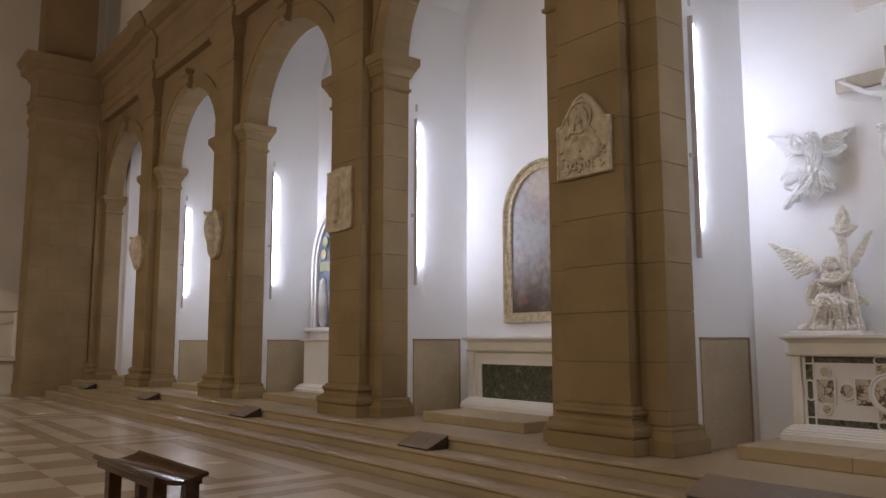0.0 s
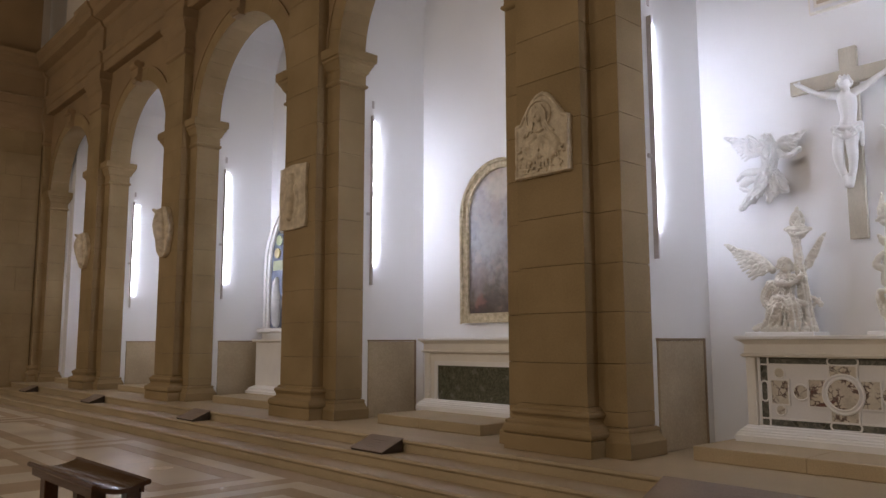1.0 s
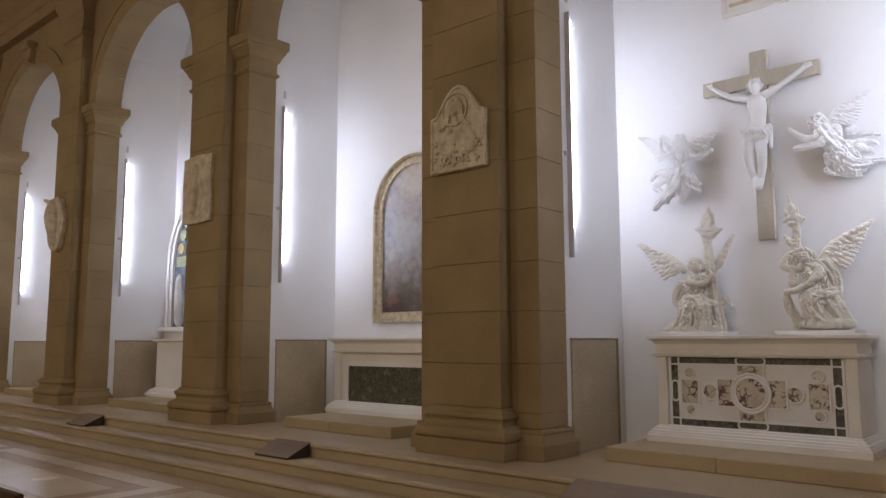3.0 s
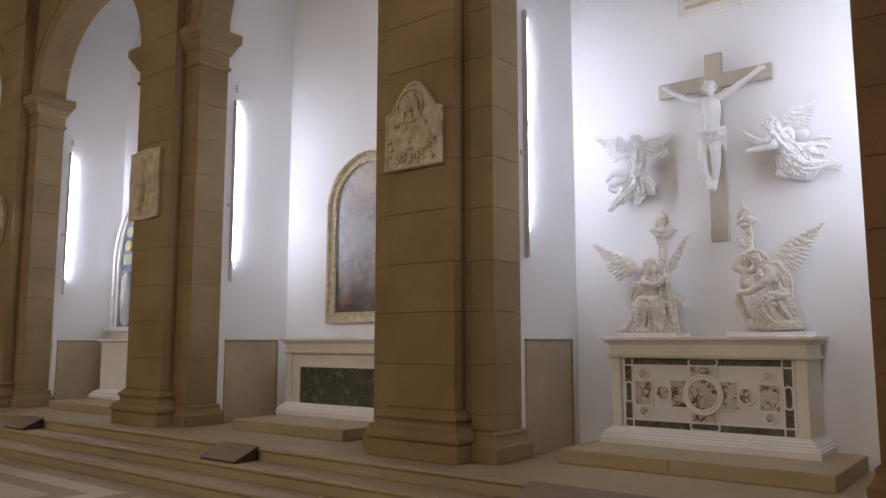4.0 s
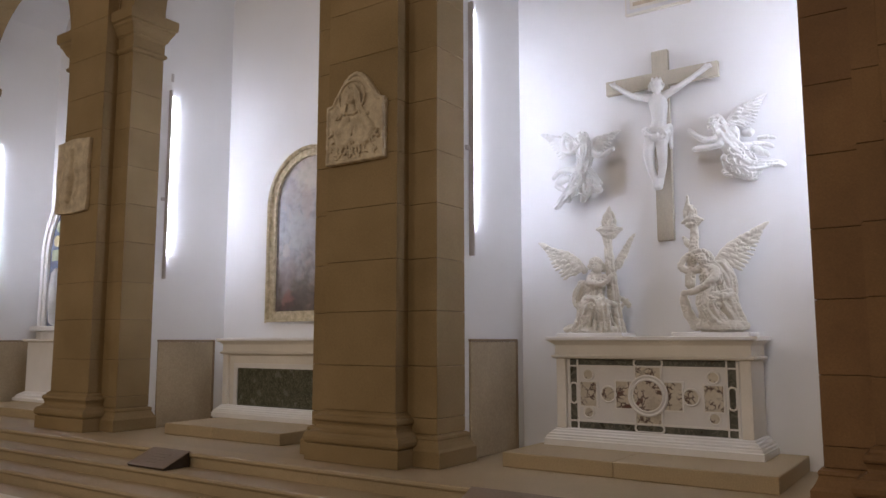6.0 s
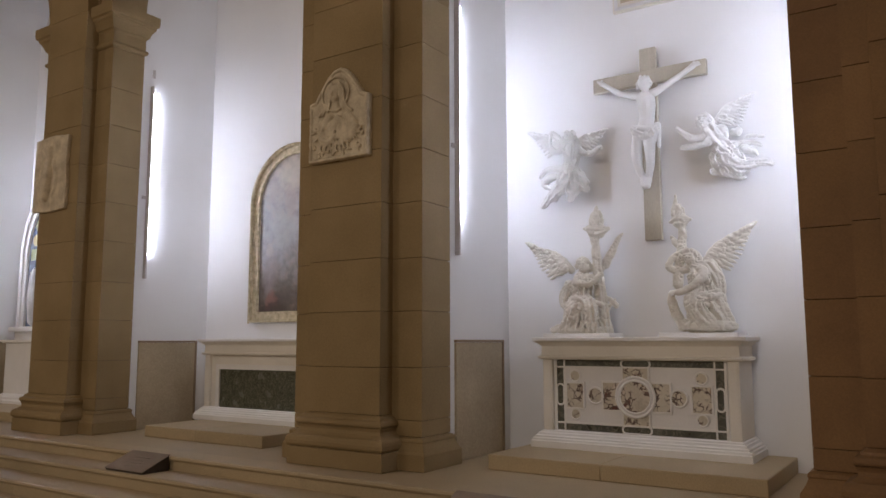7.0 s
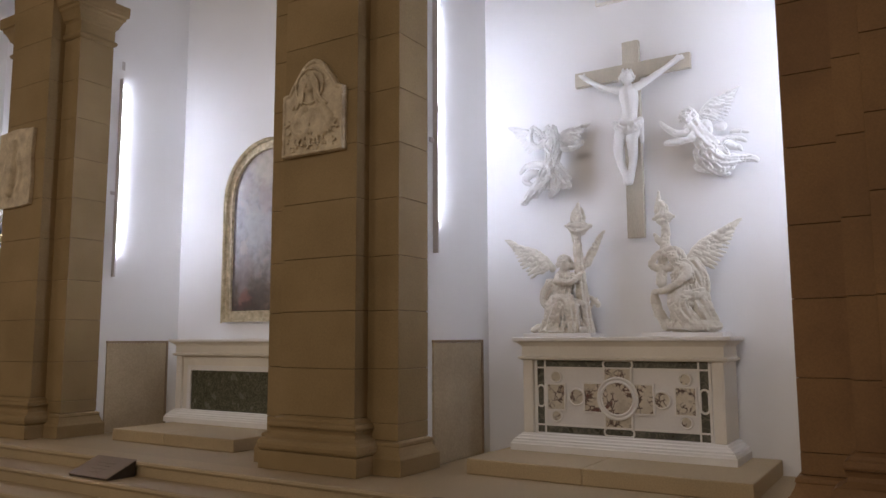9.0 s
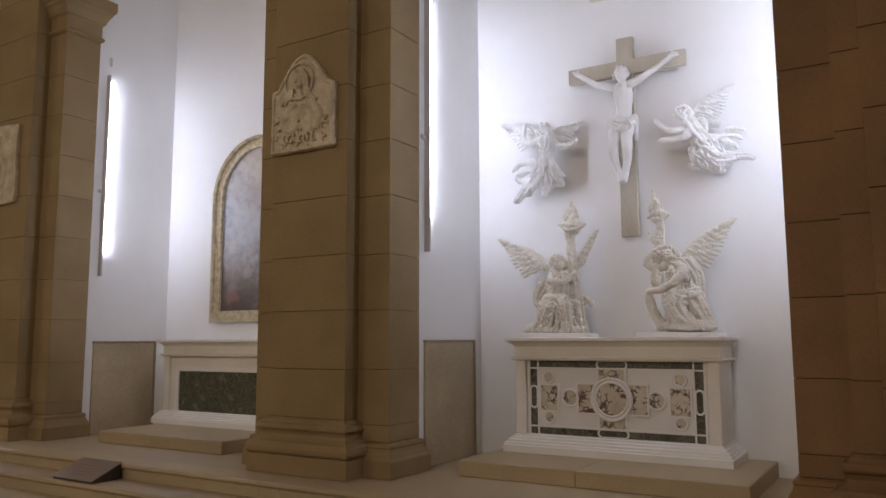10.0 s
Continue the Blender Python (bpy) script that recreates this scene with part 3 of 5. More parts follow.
# chapels: side walls, back wall and vault, plastered white
for b in range(-1, 5):
    yc = bay_y(b)
    half = bay_half(b) - 0.68
    bm = bmesh.new()
    box(bm, WALL_X, WALL_X + 0.3, yc - half - 0.3, yc + half + 0.3, 0, 9.5)
    tagged(link_mesh("chapel_back_wall", bm, PLASTER), "smooth white plastered back wall of a chapel", "wall", "chapel walls", "structure")
    n, r, zs = 20, half, 6.3
    bm = bmesh.new()
    for i in range(n):
        a0, a1 = math.pi * i / n, math.pi * (i + 1) / n
        prism(bm, [(yc - r * math.cos(a0), zs + r * math.sin(a0)), (yc - r * math.cos(a1), zs + r * math.sin(a1)), (yc - (r + .15) * math.cos(a1), zs + (r + .15) * math.sin(a1)), (yc - (r + .15) * math.cos(a0), zs + (r + .15) * math.sin(a0))], CORE_X1, WALL_X + 0.02, "x")
    tagged(link_mesh("chapel_vault", bm, PLASTER), "white plastered barrel vault of a chapel", "ceiling", "chapel vaults", "structure")
for k in range(-2, 5):
    yc = pier_y(k)
    bm = cube(CORE_X1 + 0.002, WALL_X + 0.1, yc - CORE + 0.03, yc + CORE - 0.03, FLOOR2 - 0.05, 9.5)
    tagged(link_mesh("chapel_side_wall", bm, PLASTER), "smooth white plastered wall between two chapels", "wall", "chapel walls", "structure")

# end of the nave: a broad pier with its entablature and the paler wall past it
end = thing("end_pier", "broad beige sandstone crossing pier of large blocks", "pier", kind="structure")
zs = [0.35, 1.0, 1.62, 2.24, 2.86, 3.48, 4.1, 4.72, 5.34, 5.96, 6.58, TOP - 0.5]
EX, EY = -1.76, 18.74
part("mortar", cube(EX + 0.015, 0.5, EY + 0.02, EY + 1.0, 0.04, TOP), JOINT, end)
for i, (z0, z1) in enumerate(zip(zs, zs[1:])):
    cuts = [EX, -1.0, -0.16] if i % 2 else [EX, -1.3, -0.6, -0.16]
    for c0, c1 in zip(cuts, cuts[1:]):
        part("stone_block", cube(c0 + 0.0015, c1 - 0.0015, EY, EY + 0.95, z0 + 0.002, z1 - 0.002), STONE, end)
part("plinth", cube(EX - 0.04, -0.16, EY - 0.05, EY + 1.0, NAVE_Z - 0.01, 0.35, bevel=0.01), STONE, end)


def end_plan(o):
    return [(EX - o, EY - o), (0.3, EY - o), (0.3, EY + 1.0), (EX - o, EY + 1.0)]


cap = [(0.0, TOP - 0.5), (0.03, TOP - 0.48), (0.03, TOP - 0.42), (0.01, TOP - 0.40), (0.01, TOP - 0.2), (0.05, TOP - 0.15), (0.08, TOP - 0.1), (0.08, TOP - 0.001)]
part("end_capital", rings(bmesh.new(), end_plan, cap), STONE_DARK, end)
prof = [(0.02, TOP), (0.04, TOP + 0.2), (0.08, TOP + 0.22), (0.08, TOP + 0.42), (0.13, TOP + 0.46), (0.03, TOP + 0.5), (0.03, TOP + 1.05), (0.10, TOP + 1.12), (0.16, TOP + 1.2), (0.30, TOP + 1.26), (0.32, TOP + 1.42), (0.40, TOP + 1.5), (0.42, TOP + 1.6), (0.3, TOP + 1.62)]
part("end_cornice", rings(bmesh.new(), end_plan, prof), STONE_DARK, end)
part("end_upper", cube(EX + 0.1, -0.3, EY + 0.15, EY + 1.0, TOP + 1.62, 13), STONE_DARK, end)
tagged(link_mesh("wall_end", cube(-13, 0.8, 21.5, 21.8, -0.1, 13), PLASTER_NAVE), "pale plaster end wall of the church", "wall", kind="structure")
tagged(link_mesh("wall_opposite", cube(-13.3, -13, -12, 22, -0.1, 13), PLASTER_NAVE), "plain plaster wall across the nave", "wall", kind="structure")
tagged(link_mesh("wall_back", cube(-13, 2.2, -12.3, -12, -0.1, 13), PLASTER_NAVE), "plain plaster wall at the other end", "wall", kind="structure")
tagged(link_mesh("wall_chapel_end", cube(0.55, 2.1, 18.0, 21.5, 0.3, 13), PLASTER), "white plaster wall past the last chapel", "wall", kind="structure")
tagged(link_mesh("ceiling", cube(-13, 2.3, -12, 21.8, 13, 13.2), PLASTER_NAVE), "plain pale nave ceiling", "ceiling", kind="structure")

# stone wainscot slabs on the chapel side walls
for b in range(0, 5):
    yc = bay_y(b)
    for side in (1, -1):
        y = yc + side * (bay_half(b) - 0.677)
        w = thing("wainscot", "polished beige stone wainscot slab with a thin dark top edge", "wainscot", "wainscot slabs", "structure")
        part("slab", cube(0.585, 1.41, y - side * 0.028, y + side * 0.01, FLOOR2, 1.482), WAINSCOT, w)
        part("top_edge", cube(0.578, 1.418, y - side * 0.038, y + side * 0.01, 1.483, 1.507, bevel=0.004), EDGE, w)
        part("end_edge", cube(1.411, 1.437, y - side * 0.04, y + side * 0.01, FLOOR2, 1.507, bevel=0.004), EDGE, w)


# ---- things ----
# tube lamps behind the piers
def make_lamp(side):
    """side 1: on the side wall towards larger y, -1: on the other."""
    lamp = thing("tube_lamp", "slim grey upright lamp channel with two lit white tubes", "lamp", "upright lamps behind the piers")
    s = side
    part("channel", cube(0.0, 0.022, -0.035 * s, 0.03 * s, 2.265, 4.70, bevel=0.003), CHANNEL, lamp)
    for z0, z1 in ((2.56, 3.54), (3.60, 4.62)):
        bm = bmesh.new()
        cyl(bm, (0.045, -0.005 * s, (z0 + z1) / 2), 0.017, z1 - z0, "z", 8)
        part("tube", bm, TUBE, lamp, "lit white tube", True)
    # added plate between tubes and side wall, keeps the wall from burning out
    part("glare_shield", cube(0.023, 0.085, 0.015 * s, 0.019 * s, 2.52, 4.66), PLASTER, lamp)
    part("bracket", cube(-0.06, 0.0, 0.0, 0.02 * s, 3.25, 3.29), CHANNEL, lamp)
    part("cable_box", cube(0.02, 0.06, 0.01 * s, 0.035 * s, 4.82, 4.93, bevel=0.004), CHANNEL, lamp)
    return lamp


for side in (1, -1):
    lamp = make_lamp(side)
    lamp.location = (0.60, lamp_y(0, side), 0)
    for b in range(-1, 5):
        if b:
            copy_thing(lamp, pose(0.60, lamp_y(b, side), 0))


# altars stand on a low platform
Z_P = FLOOR2 + 0.118


def platform(yc, half=1.083, front=0.41, group="altar platforms"):
    p = thing("altar_platform", "low beige stone platform under an altar", "platform", group)
    ys = [-half, half * 0.1, half]
    for y0, y1 in zip(ys, ys[1:]):
        part("platform_slab", cube(front, WALL_X - 0.003, yc + y0 + 0.001, yc + y1 - 0.001, FLOOR2 - 0.004, Z_P, bevel=0.006), STEP, p)
    return p


def altar_plan(x0, x1, half, yc):
    return lambda o: [(x0 - o, yc - half - o), (x1, yc - half - o), (x1, yc + half + o), (x0 - o, yc + half + o)]


ALTAR_X = 1.12        # front of the altars


def altar_shell(altar, yc, half, mat_body, mat_base):
    plan = altar_plan(ALTAR_X, WALL_X - 0.02, half, yc)
    z = Z_P
    part("base", rings(bmesh.new(), plan, [(0.088, z), (0.088, z + 0.055), (0.080, z + 0.06), (0.076, z + 0.078), (0.064, z + 0.084), (0.062, z + 0.098), (0.042, z + 0.106), (0.034, z + 0.124), (0.018, z + 0.128), (0.012, z + 0.142), (0, z + 0.146)]), mat_base, altar)
    part("body", rings(bmesh.new(), plan, [(-0.045, z + 0.14), (-0.045, z + 0.77)]), mat_body, altar)
    for s in (-1, 1):
        part("corner_pilaster", cube(ALTAR_X, WALL_X - 0.03, yc + s * (half - 0.09), yc + s * half, z + 0.147, z + 0.762, bevel=0.004), mat_body, altar)
        part("pilaster_field", cube(ALTAR_X - 0.005, ALTAR_X, yc + s * (half - 0.075), yc + s * (half - 0.015), z + 0.175, z + 0.735), mat_body, altar)
    part("frieze", rings(bmesh.new(), plan, [(0.005, z + 0.762), (0.03, z + 0.772), (0.035, z + 0.788), (0.008, z + 0.80), (0.005, z + 0.88), (0.015, z + 0.89), (0.04, z + 0.912), (0.06, z + 0.922)]), mat_body, altar)
    part("altar_top", rings(bmesh.new(), plan, [(0.06, z + 0.923), (0.07, z + 0.928), (0.072, z + 0.953), (0.065, z + 0.958)]), WHITE, altar)


def rim(bm, x, y0, y1, z0, z1, t, d):
    for a in ((y0, y1, z0, z0 + t), (y0, y1, z1 - t, z1), (y0, y0 + t, z0 + t, z1 - t), (y1 - t, y1, z0 + t, z1 - t)):
        box(bm, x - d, x + 0.004, *a)
    return bm


def inlaid_altar(yc):
    altar = thing("altar", "pale carved stone altar inlaid with green and red breccia marble", "altar")
    altar_shell(altar, yc, 0.846, CREAM, WHITE)
    x = ALTAR_X + 0.04
    z0, z1, w = 0.711, 1.340, 0.731
    part("front_slab", cube(x, x + 0.05, yc - 0.775, yc + 0.775, Z_P + 0.14, Z_P + 0.765), PANEL, altar)
    part("inlay_border", cube(x - 0.006, x + 0.01, yc - w, yc + w, z0, z1), INLAY_GREEN, altar, "dark green marble border")
    part("inner_panel", cube(x - 0.012, x + 0.01, yc - w + 0.085, yc + w - 0.085, z0 + 0.075, z1 - 0.075), PANEL, altar)
    part("outer_rim", rim(bmesh.new(), x - 0.004, yc - w - 0.012, yc + w + 0.012, z0 - 0.012, z1 + 0.012, 0.02, 0.012), WHITE, altar)
    part("inner_rim", rim(bmesh.new(), x - 0.010, yc - w + 0.075, yc + w - 0.075, z0 + 0.065, z1 - 0.065, 0.016, 0.008), WHITE, altar)
    for sy in (-1, 1):
        for zz in (z0 + 0.065, z1 - 0.081):
            part("corner_bar", cube(x - 0.018, x, yc + sy * (w - 0.08), yc + sy * (w - 0.005), zz, zz + 0.014), WHITE, altar)
        part("side_bar", cube(x - 0.018, x, yc + sy * (w - 0.088), yc + sy * (w - 0.075), z0, z0 + 0.066), WHITE, altar)
        part("side_bar", cube(x - 0.018, x, yc + sy * (w - 0.088), yc + sy * (w - 0.075), z1 - 0.066, z1), WHITE, altar)
        part("side_ring", loop_tube(bmesh.new(), x - 0.012, stadium(yc + sy * (w - 0.042), (z0 + z1) / 2, 0.033, 0.09), 0.009), WHITE, altar)
    for zz in (z0 + 0.04, z1 - 0.04):
        part("oblong_ring", loop_tube(bmesh.new(), x - 0.012, stadium(yc, zz, 0.125, 0.033), 0.009), WHITE, altar)
    zc = (z0 + z1) / 2

    def tablet(name, y, z, hw, hh, mat):
        part(name, cube(x - 0.02, x, y - hw, y + hw, z - hh, z + hh), mat, altar, "veined breccia tablet")
        part("tablet_rim", rim(bmesh.new(), x - 0.018, y - hw - 0.012, y + hw + 0.012, z - hh - 0.012, z + hh + 0.012, 0.014, 0.012), WHITE, altar)

    def disc(y, z, r, mat):
        bm = bmesh.new()
        cyl(bm, (x - 0.012, y, z), r, 0.02, "x", 36)
        part("breccia_disc", bm, mat, altar, "round veined breccia inlay")
        part("disc_ring", torus(bmesh.new(), (x - 0.02, y, z), r + 0.006, 0.009 if r < 0.1 else 0.014, 40, 8), WHITE, altar)

    tablet("breccia_tablet", yc, z1 - 0.13, 0.11, 0.055, BRECCIA)
    tablet("breccia_tablet", yc, z0 + 0.13, 0.11, 0.05, BRECCIA)
    for s in (1, -1):
        tablet("breccia_tablet", yc + s * 0.215, zc, 0.075, 0.115, BRECCIA_RED if s > 0 else BRECCIA)
        tablet("breccia_tablet", yc + s * 0.545, zc - 0.005, 0.078, 0.105, BRECCIA)
        disc(yc + s * 0.36, zc, 0.062, BRECCIA)
        disc(yc + s * 0.545, zc + 0.165, 0.042, BRECCIA)
        disc(yc + s * 0.545, zc - 0.165, 0.040, BRECCIA)
    bm = bmesh.new()
    cyl(bm, (x - 0.022, yc, zc), 0.165, 0.03, "x", 48)
    part("medallion_ground", bm, PANEL, altar)
    bm = bmesh.new()
    cyl(bm, (x - 0.026, yc, zc), 0.128, 0.03, "x", 48)
    part("medallion", bm, BRECCIA_RED, altar, "large round red breccia medallion")
    part("medallion_ring", torus(bmesh.new(), (x - 0.036, yc, zc), 0.165, 0.012, 48, 8), WHITE, altar)
    part("medallion_ring", torus(bmesh.new(), (x - 0.04, yc, zc), 0.135, 0.010, 48, 8), WHITE, altar)
    return altar


def marble_altar(yc):
    altar = thing("altar", "pale stone altar with a dark green marble front panel", "altar")
    altar_shell(altar, yc, 1.01, CREAM, WHITE)
    x = ALTAR_X + 0.04
    part("front_slab", cube(x - 0.004, x + 0.05, yc - 0.93, yc + 0.93, Z_P + 0.14, Z_P + 0.765), CREAM, altar)
    part("marble_panel", cube(x - 0.01, x + 0.02, yc - 0.765, yc + 0.765, 0.70, 1.165), MARBLE_GREEN, altar, "dark green veined marble panel")
    part("panel_frame", rim(bmesh.new(), x - 0.004, yc - 0.825, yc + 0.825, 0.655, 1.222, 0.058, 0.022), WHITE, altar)
    return altar


ALTAR_Y = -1.379      # middle of the altar under the crucifix
platform(-1.45)
inlaid_altar(ALTAR_Y)
platform(bay_y(1), 0.93, 0.25)
marble_altar(bay_y(1))
for b in (2, 3, 4, -1):
    platform(bay_y(b), 1.05, 0.25)


def plain_altar(yc):
    altar = thing("altar", "plain white stone altar block on a stepped base", "altar", "plain altars")
    plan = altar_plan(ALTAR_X, 1.52, 1.16, yc)
    part("base", rings(bmesh.new(), plan, [(0.13, Z_P), (0.13, Z_P + 0.04), (0.10, Z_P + 0.06), (0.09, Z_P + 0.09), (0.04, Z_P + 0.12), (0, Z_P + 0.14)]), WHITE, altar)
    part("body", rings(bmesh.new(), plan, [(0, Z_P + 0.14), (0, Z_P + 0.91)]), WHITE, altar)
    part("altar_top", rings(bmesh.new(), plan, [(0.02, Z_P + 0.91), (0.06, Z_P + 0.925), (0.06, Z_P + 0.958)]), CREAM, altar)
    return altar


plain_altar(bay_y(2))


# arched glazed altarpiece over the third altar
def altarpiece(yc):
    win = thing("altarpiece", "arched white moulded frame around a blue, green and white glazed panel", "altarpiece")
    x, zb, zs, r = 1.44, 1.735, 2.85, 1.25
    n = 24

    def outline(rr, z_low):
        return [(yc - rr, z_low)] + [(yc - rr * math.cos(math.pi * i / n), zs + rr * math.sin(math.pi * i / n)) for i in range(n + 1)] + [(yc + rr, z_low)]

    def band(r0, r1, x0, x1, name, mat):
        a, b = outline(r0, zb), outline(r1, zb)
        bm = bmesh.new()
        for i in range(len(a) - 1):
            prism(bm, [a[i], a[i + 1], b[i + 1], b[i]], x0, x1, "x")
        part(name, bm, mat, win)
    band(r + 0.12, r + 0.20, x - 0.04, WALL_X - 0.004, "outer_frame", WHITE)
    band(r + 0.05, r + 0.12, x - 0.08, x + 0.06, "roll_frame", WHITE)
    band(r - 0.03, r + 0.05, x - 0.05, x + 0.06, "inner_frame", WHITE)
    part("sill", cube(x - 0.14, x + 0.05, yc - r - 0.25, yc + r + 0.25, zb - 0.08, zb - 0.0, bevel=0.012), WHITE, win)
    part("plinth", cube(x - 0.06, WALL_X - 0.004, yc - r - 0.18, yc + r + 0.18, FLOOR2, zb - 0.08), WHITE, win)
    part("blue_ground", prism(bmesh.new(), outline(r - 0.03, zb), x - 0.01, x + 0.03, "x"), WIN_BLUE, win, "blue glazed ground")
    for k in range(13):
        a = math.pi * (k + 0.5) / 13
        bm = bmesh.new()
        cyl(bm, (x - 0.02, yc - 1.0 * math.cos(a), zs + 0.15 + 1.0 * math.sin(a)), 0.095, 0.03, "x", 16)
        part("roundel", bm, (WIN_GOLD, WIN_WHITE, WIN_GREEN)[k % 3], win)
    part("green_band", cube(x - 0.02, x, yc - 1.15, yc + 1.15, 2.80, 2.98), WIN_GREEN, win)
    for k in range(6):
        y = yc + 0.98 - 0.39 * k
        bm = bmesh.new()
        limb(bm, (x - 0.01, y, 1.84, 0.10), (x - 0.01, y, 2.2, 0.12), (x - 0.01, y + 0.03, 2.46, 0.08), (x - 0.01, y + 0.02, 2.62, 0.06))
        limb(bm, (x - 0.03, y + 0.02, 2.42, 0.03), (x - 0.04, y + 0.13, 2.3, 0.028), (x - 0.04, y + 0.09, 2.6, 0.022))
        part("pale_relief", bm, WIN_WHITE, win, "pale glazed relief form", True)
    return win


altarpiece(bay_y(2))


# framed painting over the second altar
def painting(yc):
    pic = thing("painting", "arched oil painting of muted greys in a carved gilt frame", "painting")
    x, zb, zs, r = 1.594, 1.73, 3.195, 0.741
    n = 28

    def outline(rr, z_low):
        return [(yc - rr, z_low)] + [(yc - rr * math.cos(math.pi * i / n), zs + rr * math.sin(math.pi * i / n)) for i in range(n + 1)] + [(yc + rr, z_low)]

    def band(r0, r1, zl0, zl1, x0, x1, name):
        a, b = outline(r0, zl0), outline(r1, zl1)
        a.append(a[0])
        b.append(b[0])
        bm = bmesh.new()
        for i in range(len(a) - 1):
            prism(bm, [a[i], a[i + 1], b[i + 1], b[i]], x0, x1, "x")
        part(name, bm, GOLD, pic)
    band(r - 0.11, r, zb + 0.11, zb, x - 0.05, x, "frame")
    band(r - 0.035, r, zb + 0.035, zb, x - 0.085, x - 0.05, "outer_moulding")
    band(r - 0.13, r - 0.10, zb + 0.13, zb + 0.10, x - 0.065, x - 0.02, "inner_moulding")
    beads = bmesh.new()
    for k in range(150):
        s = k / 150
        if s < 0.28:
            c = (yc + r - 0.012, zb + (zs - zb) * s / 0.28)
        elif s < 0.72:
            a = math.pi * (s - 0.28) / 0.44
            c = (yc + (r - 0.012) * math.cos(a), zs + (r - 0.012) * math.sin(a))
        else:
            c = (yc - r + 0.012, zs - (zs - zb) * (s - 0.72) / 0.28)
        bmesh.ops.create_icosphere(beads, subdivisions=1, radius=0.016, matrix=Matrix.Translation((x - 0.086, *c)))
    tagged(part("carved_beading", beads, GOLD, pic), kind="stuff")
    part("canvas", prism(bmesh.new(), outline(r - 0.12, zb + 0.12), x - 0.03, x - 0.015, "x"), CANVAS, pic, "muted grey and brown oil canvas")
    return pic


painting(bay_y(1) - 0.03)


# crucifix with its angels
cross = thing("crucifix_cross", "flat grey oak cross hung on the white wall", "cross")
xw = 1.53
CROSS_Y = -1.462
part("shaft", cube(xw - 0.045, xw + 0.012, CROSS_Y - 0.075, CROSS_Y + 0.075, 2.385, 4.164, bevel=0.004), CROSS, cross)
part("beam", cube(xw - 0.055, xw - 0.002, CROSS_Y - 0.524, CROSS_Y + 0.524, 3.819, 3.955, bevel=0.004), CROSS, cross)
for z in (2.67, 3.88):
    part("wall_bracket", cube(xw + 0.012, WALL_X + 0.002, CROSS_Y - 0.03, CROSS_Y + 0.03, z, z + 0.06), CROSS, cross)


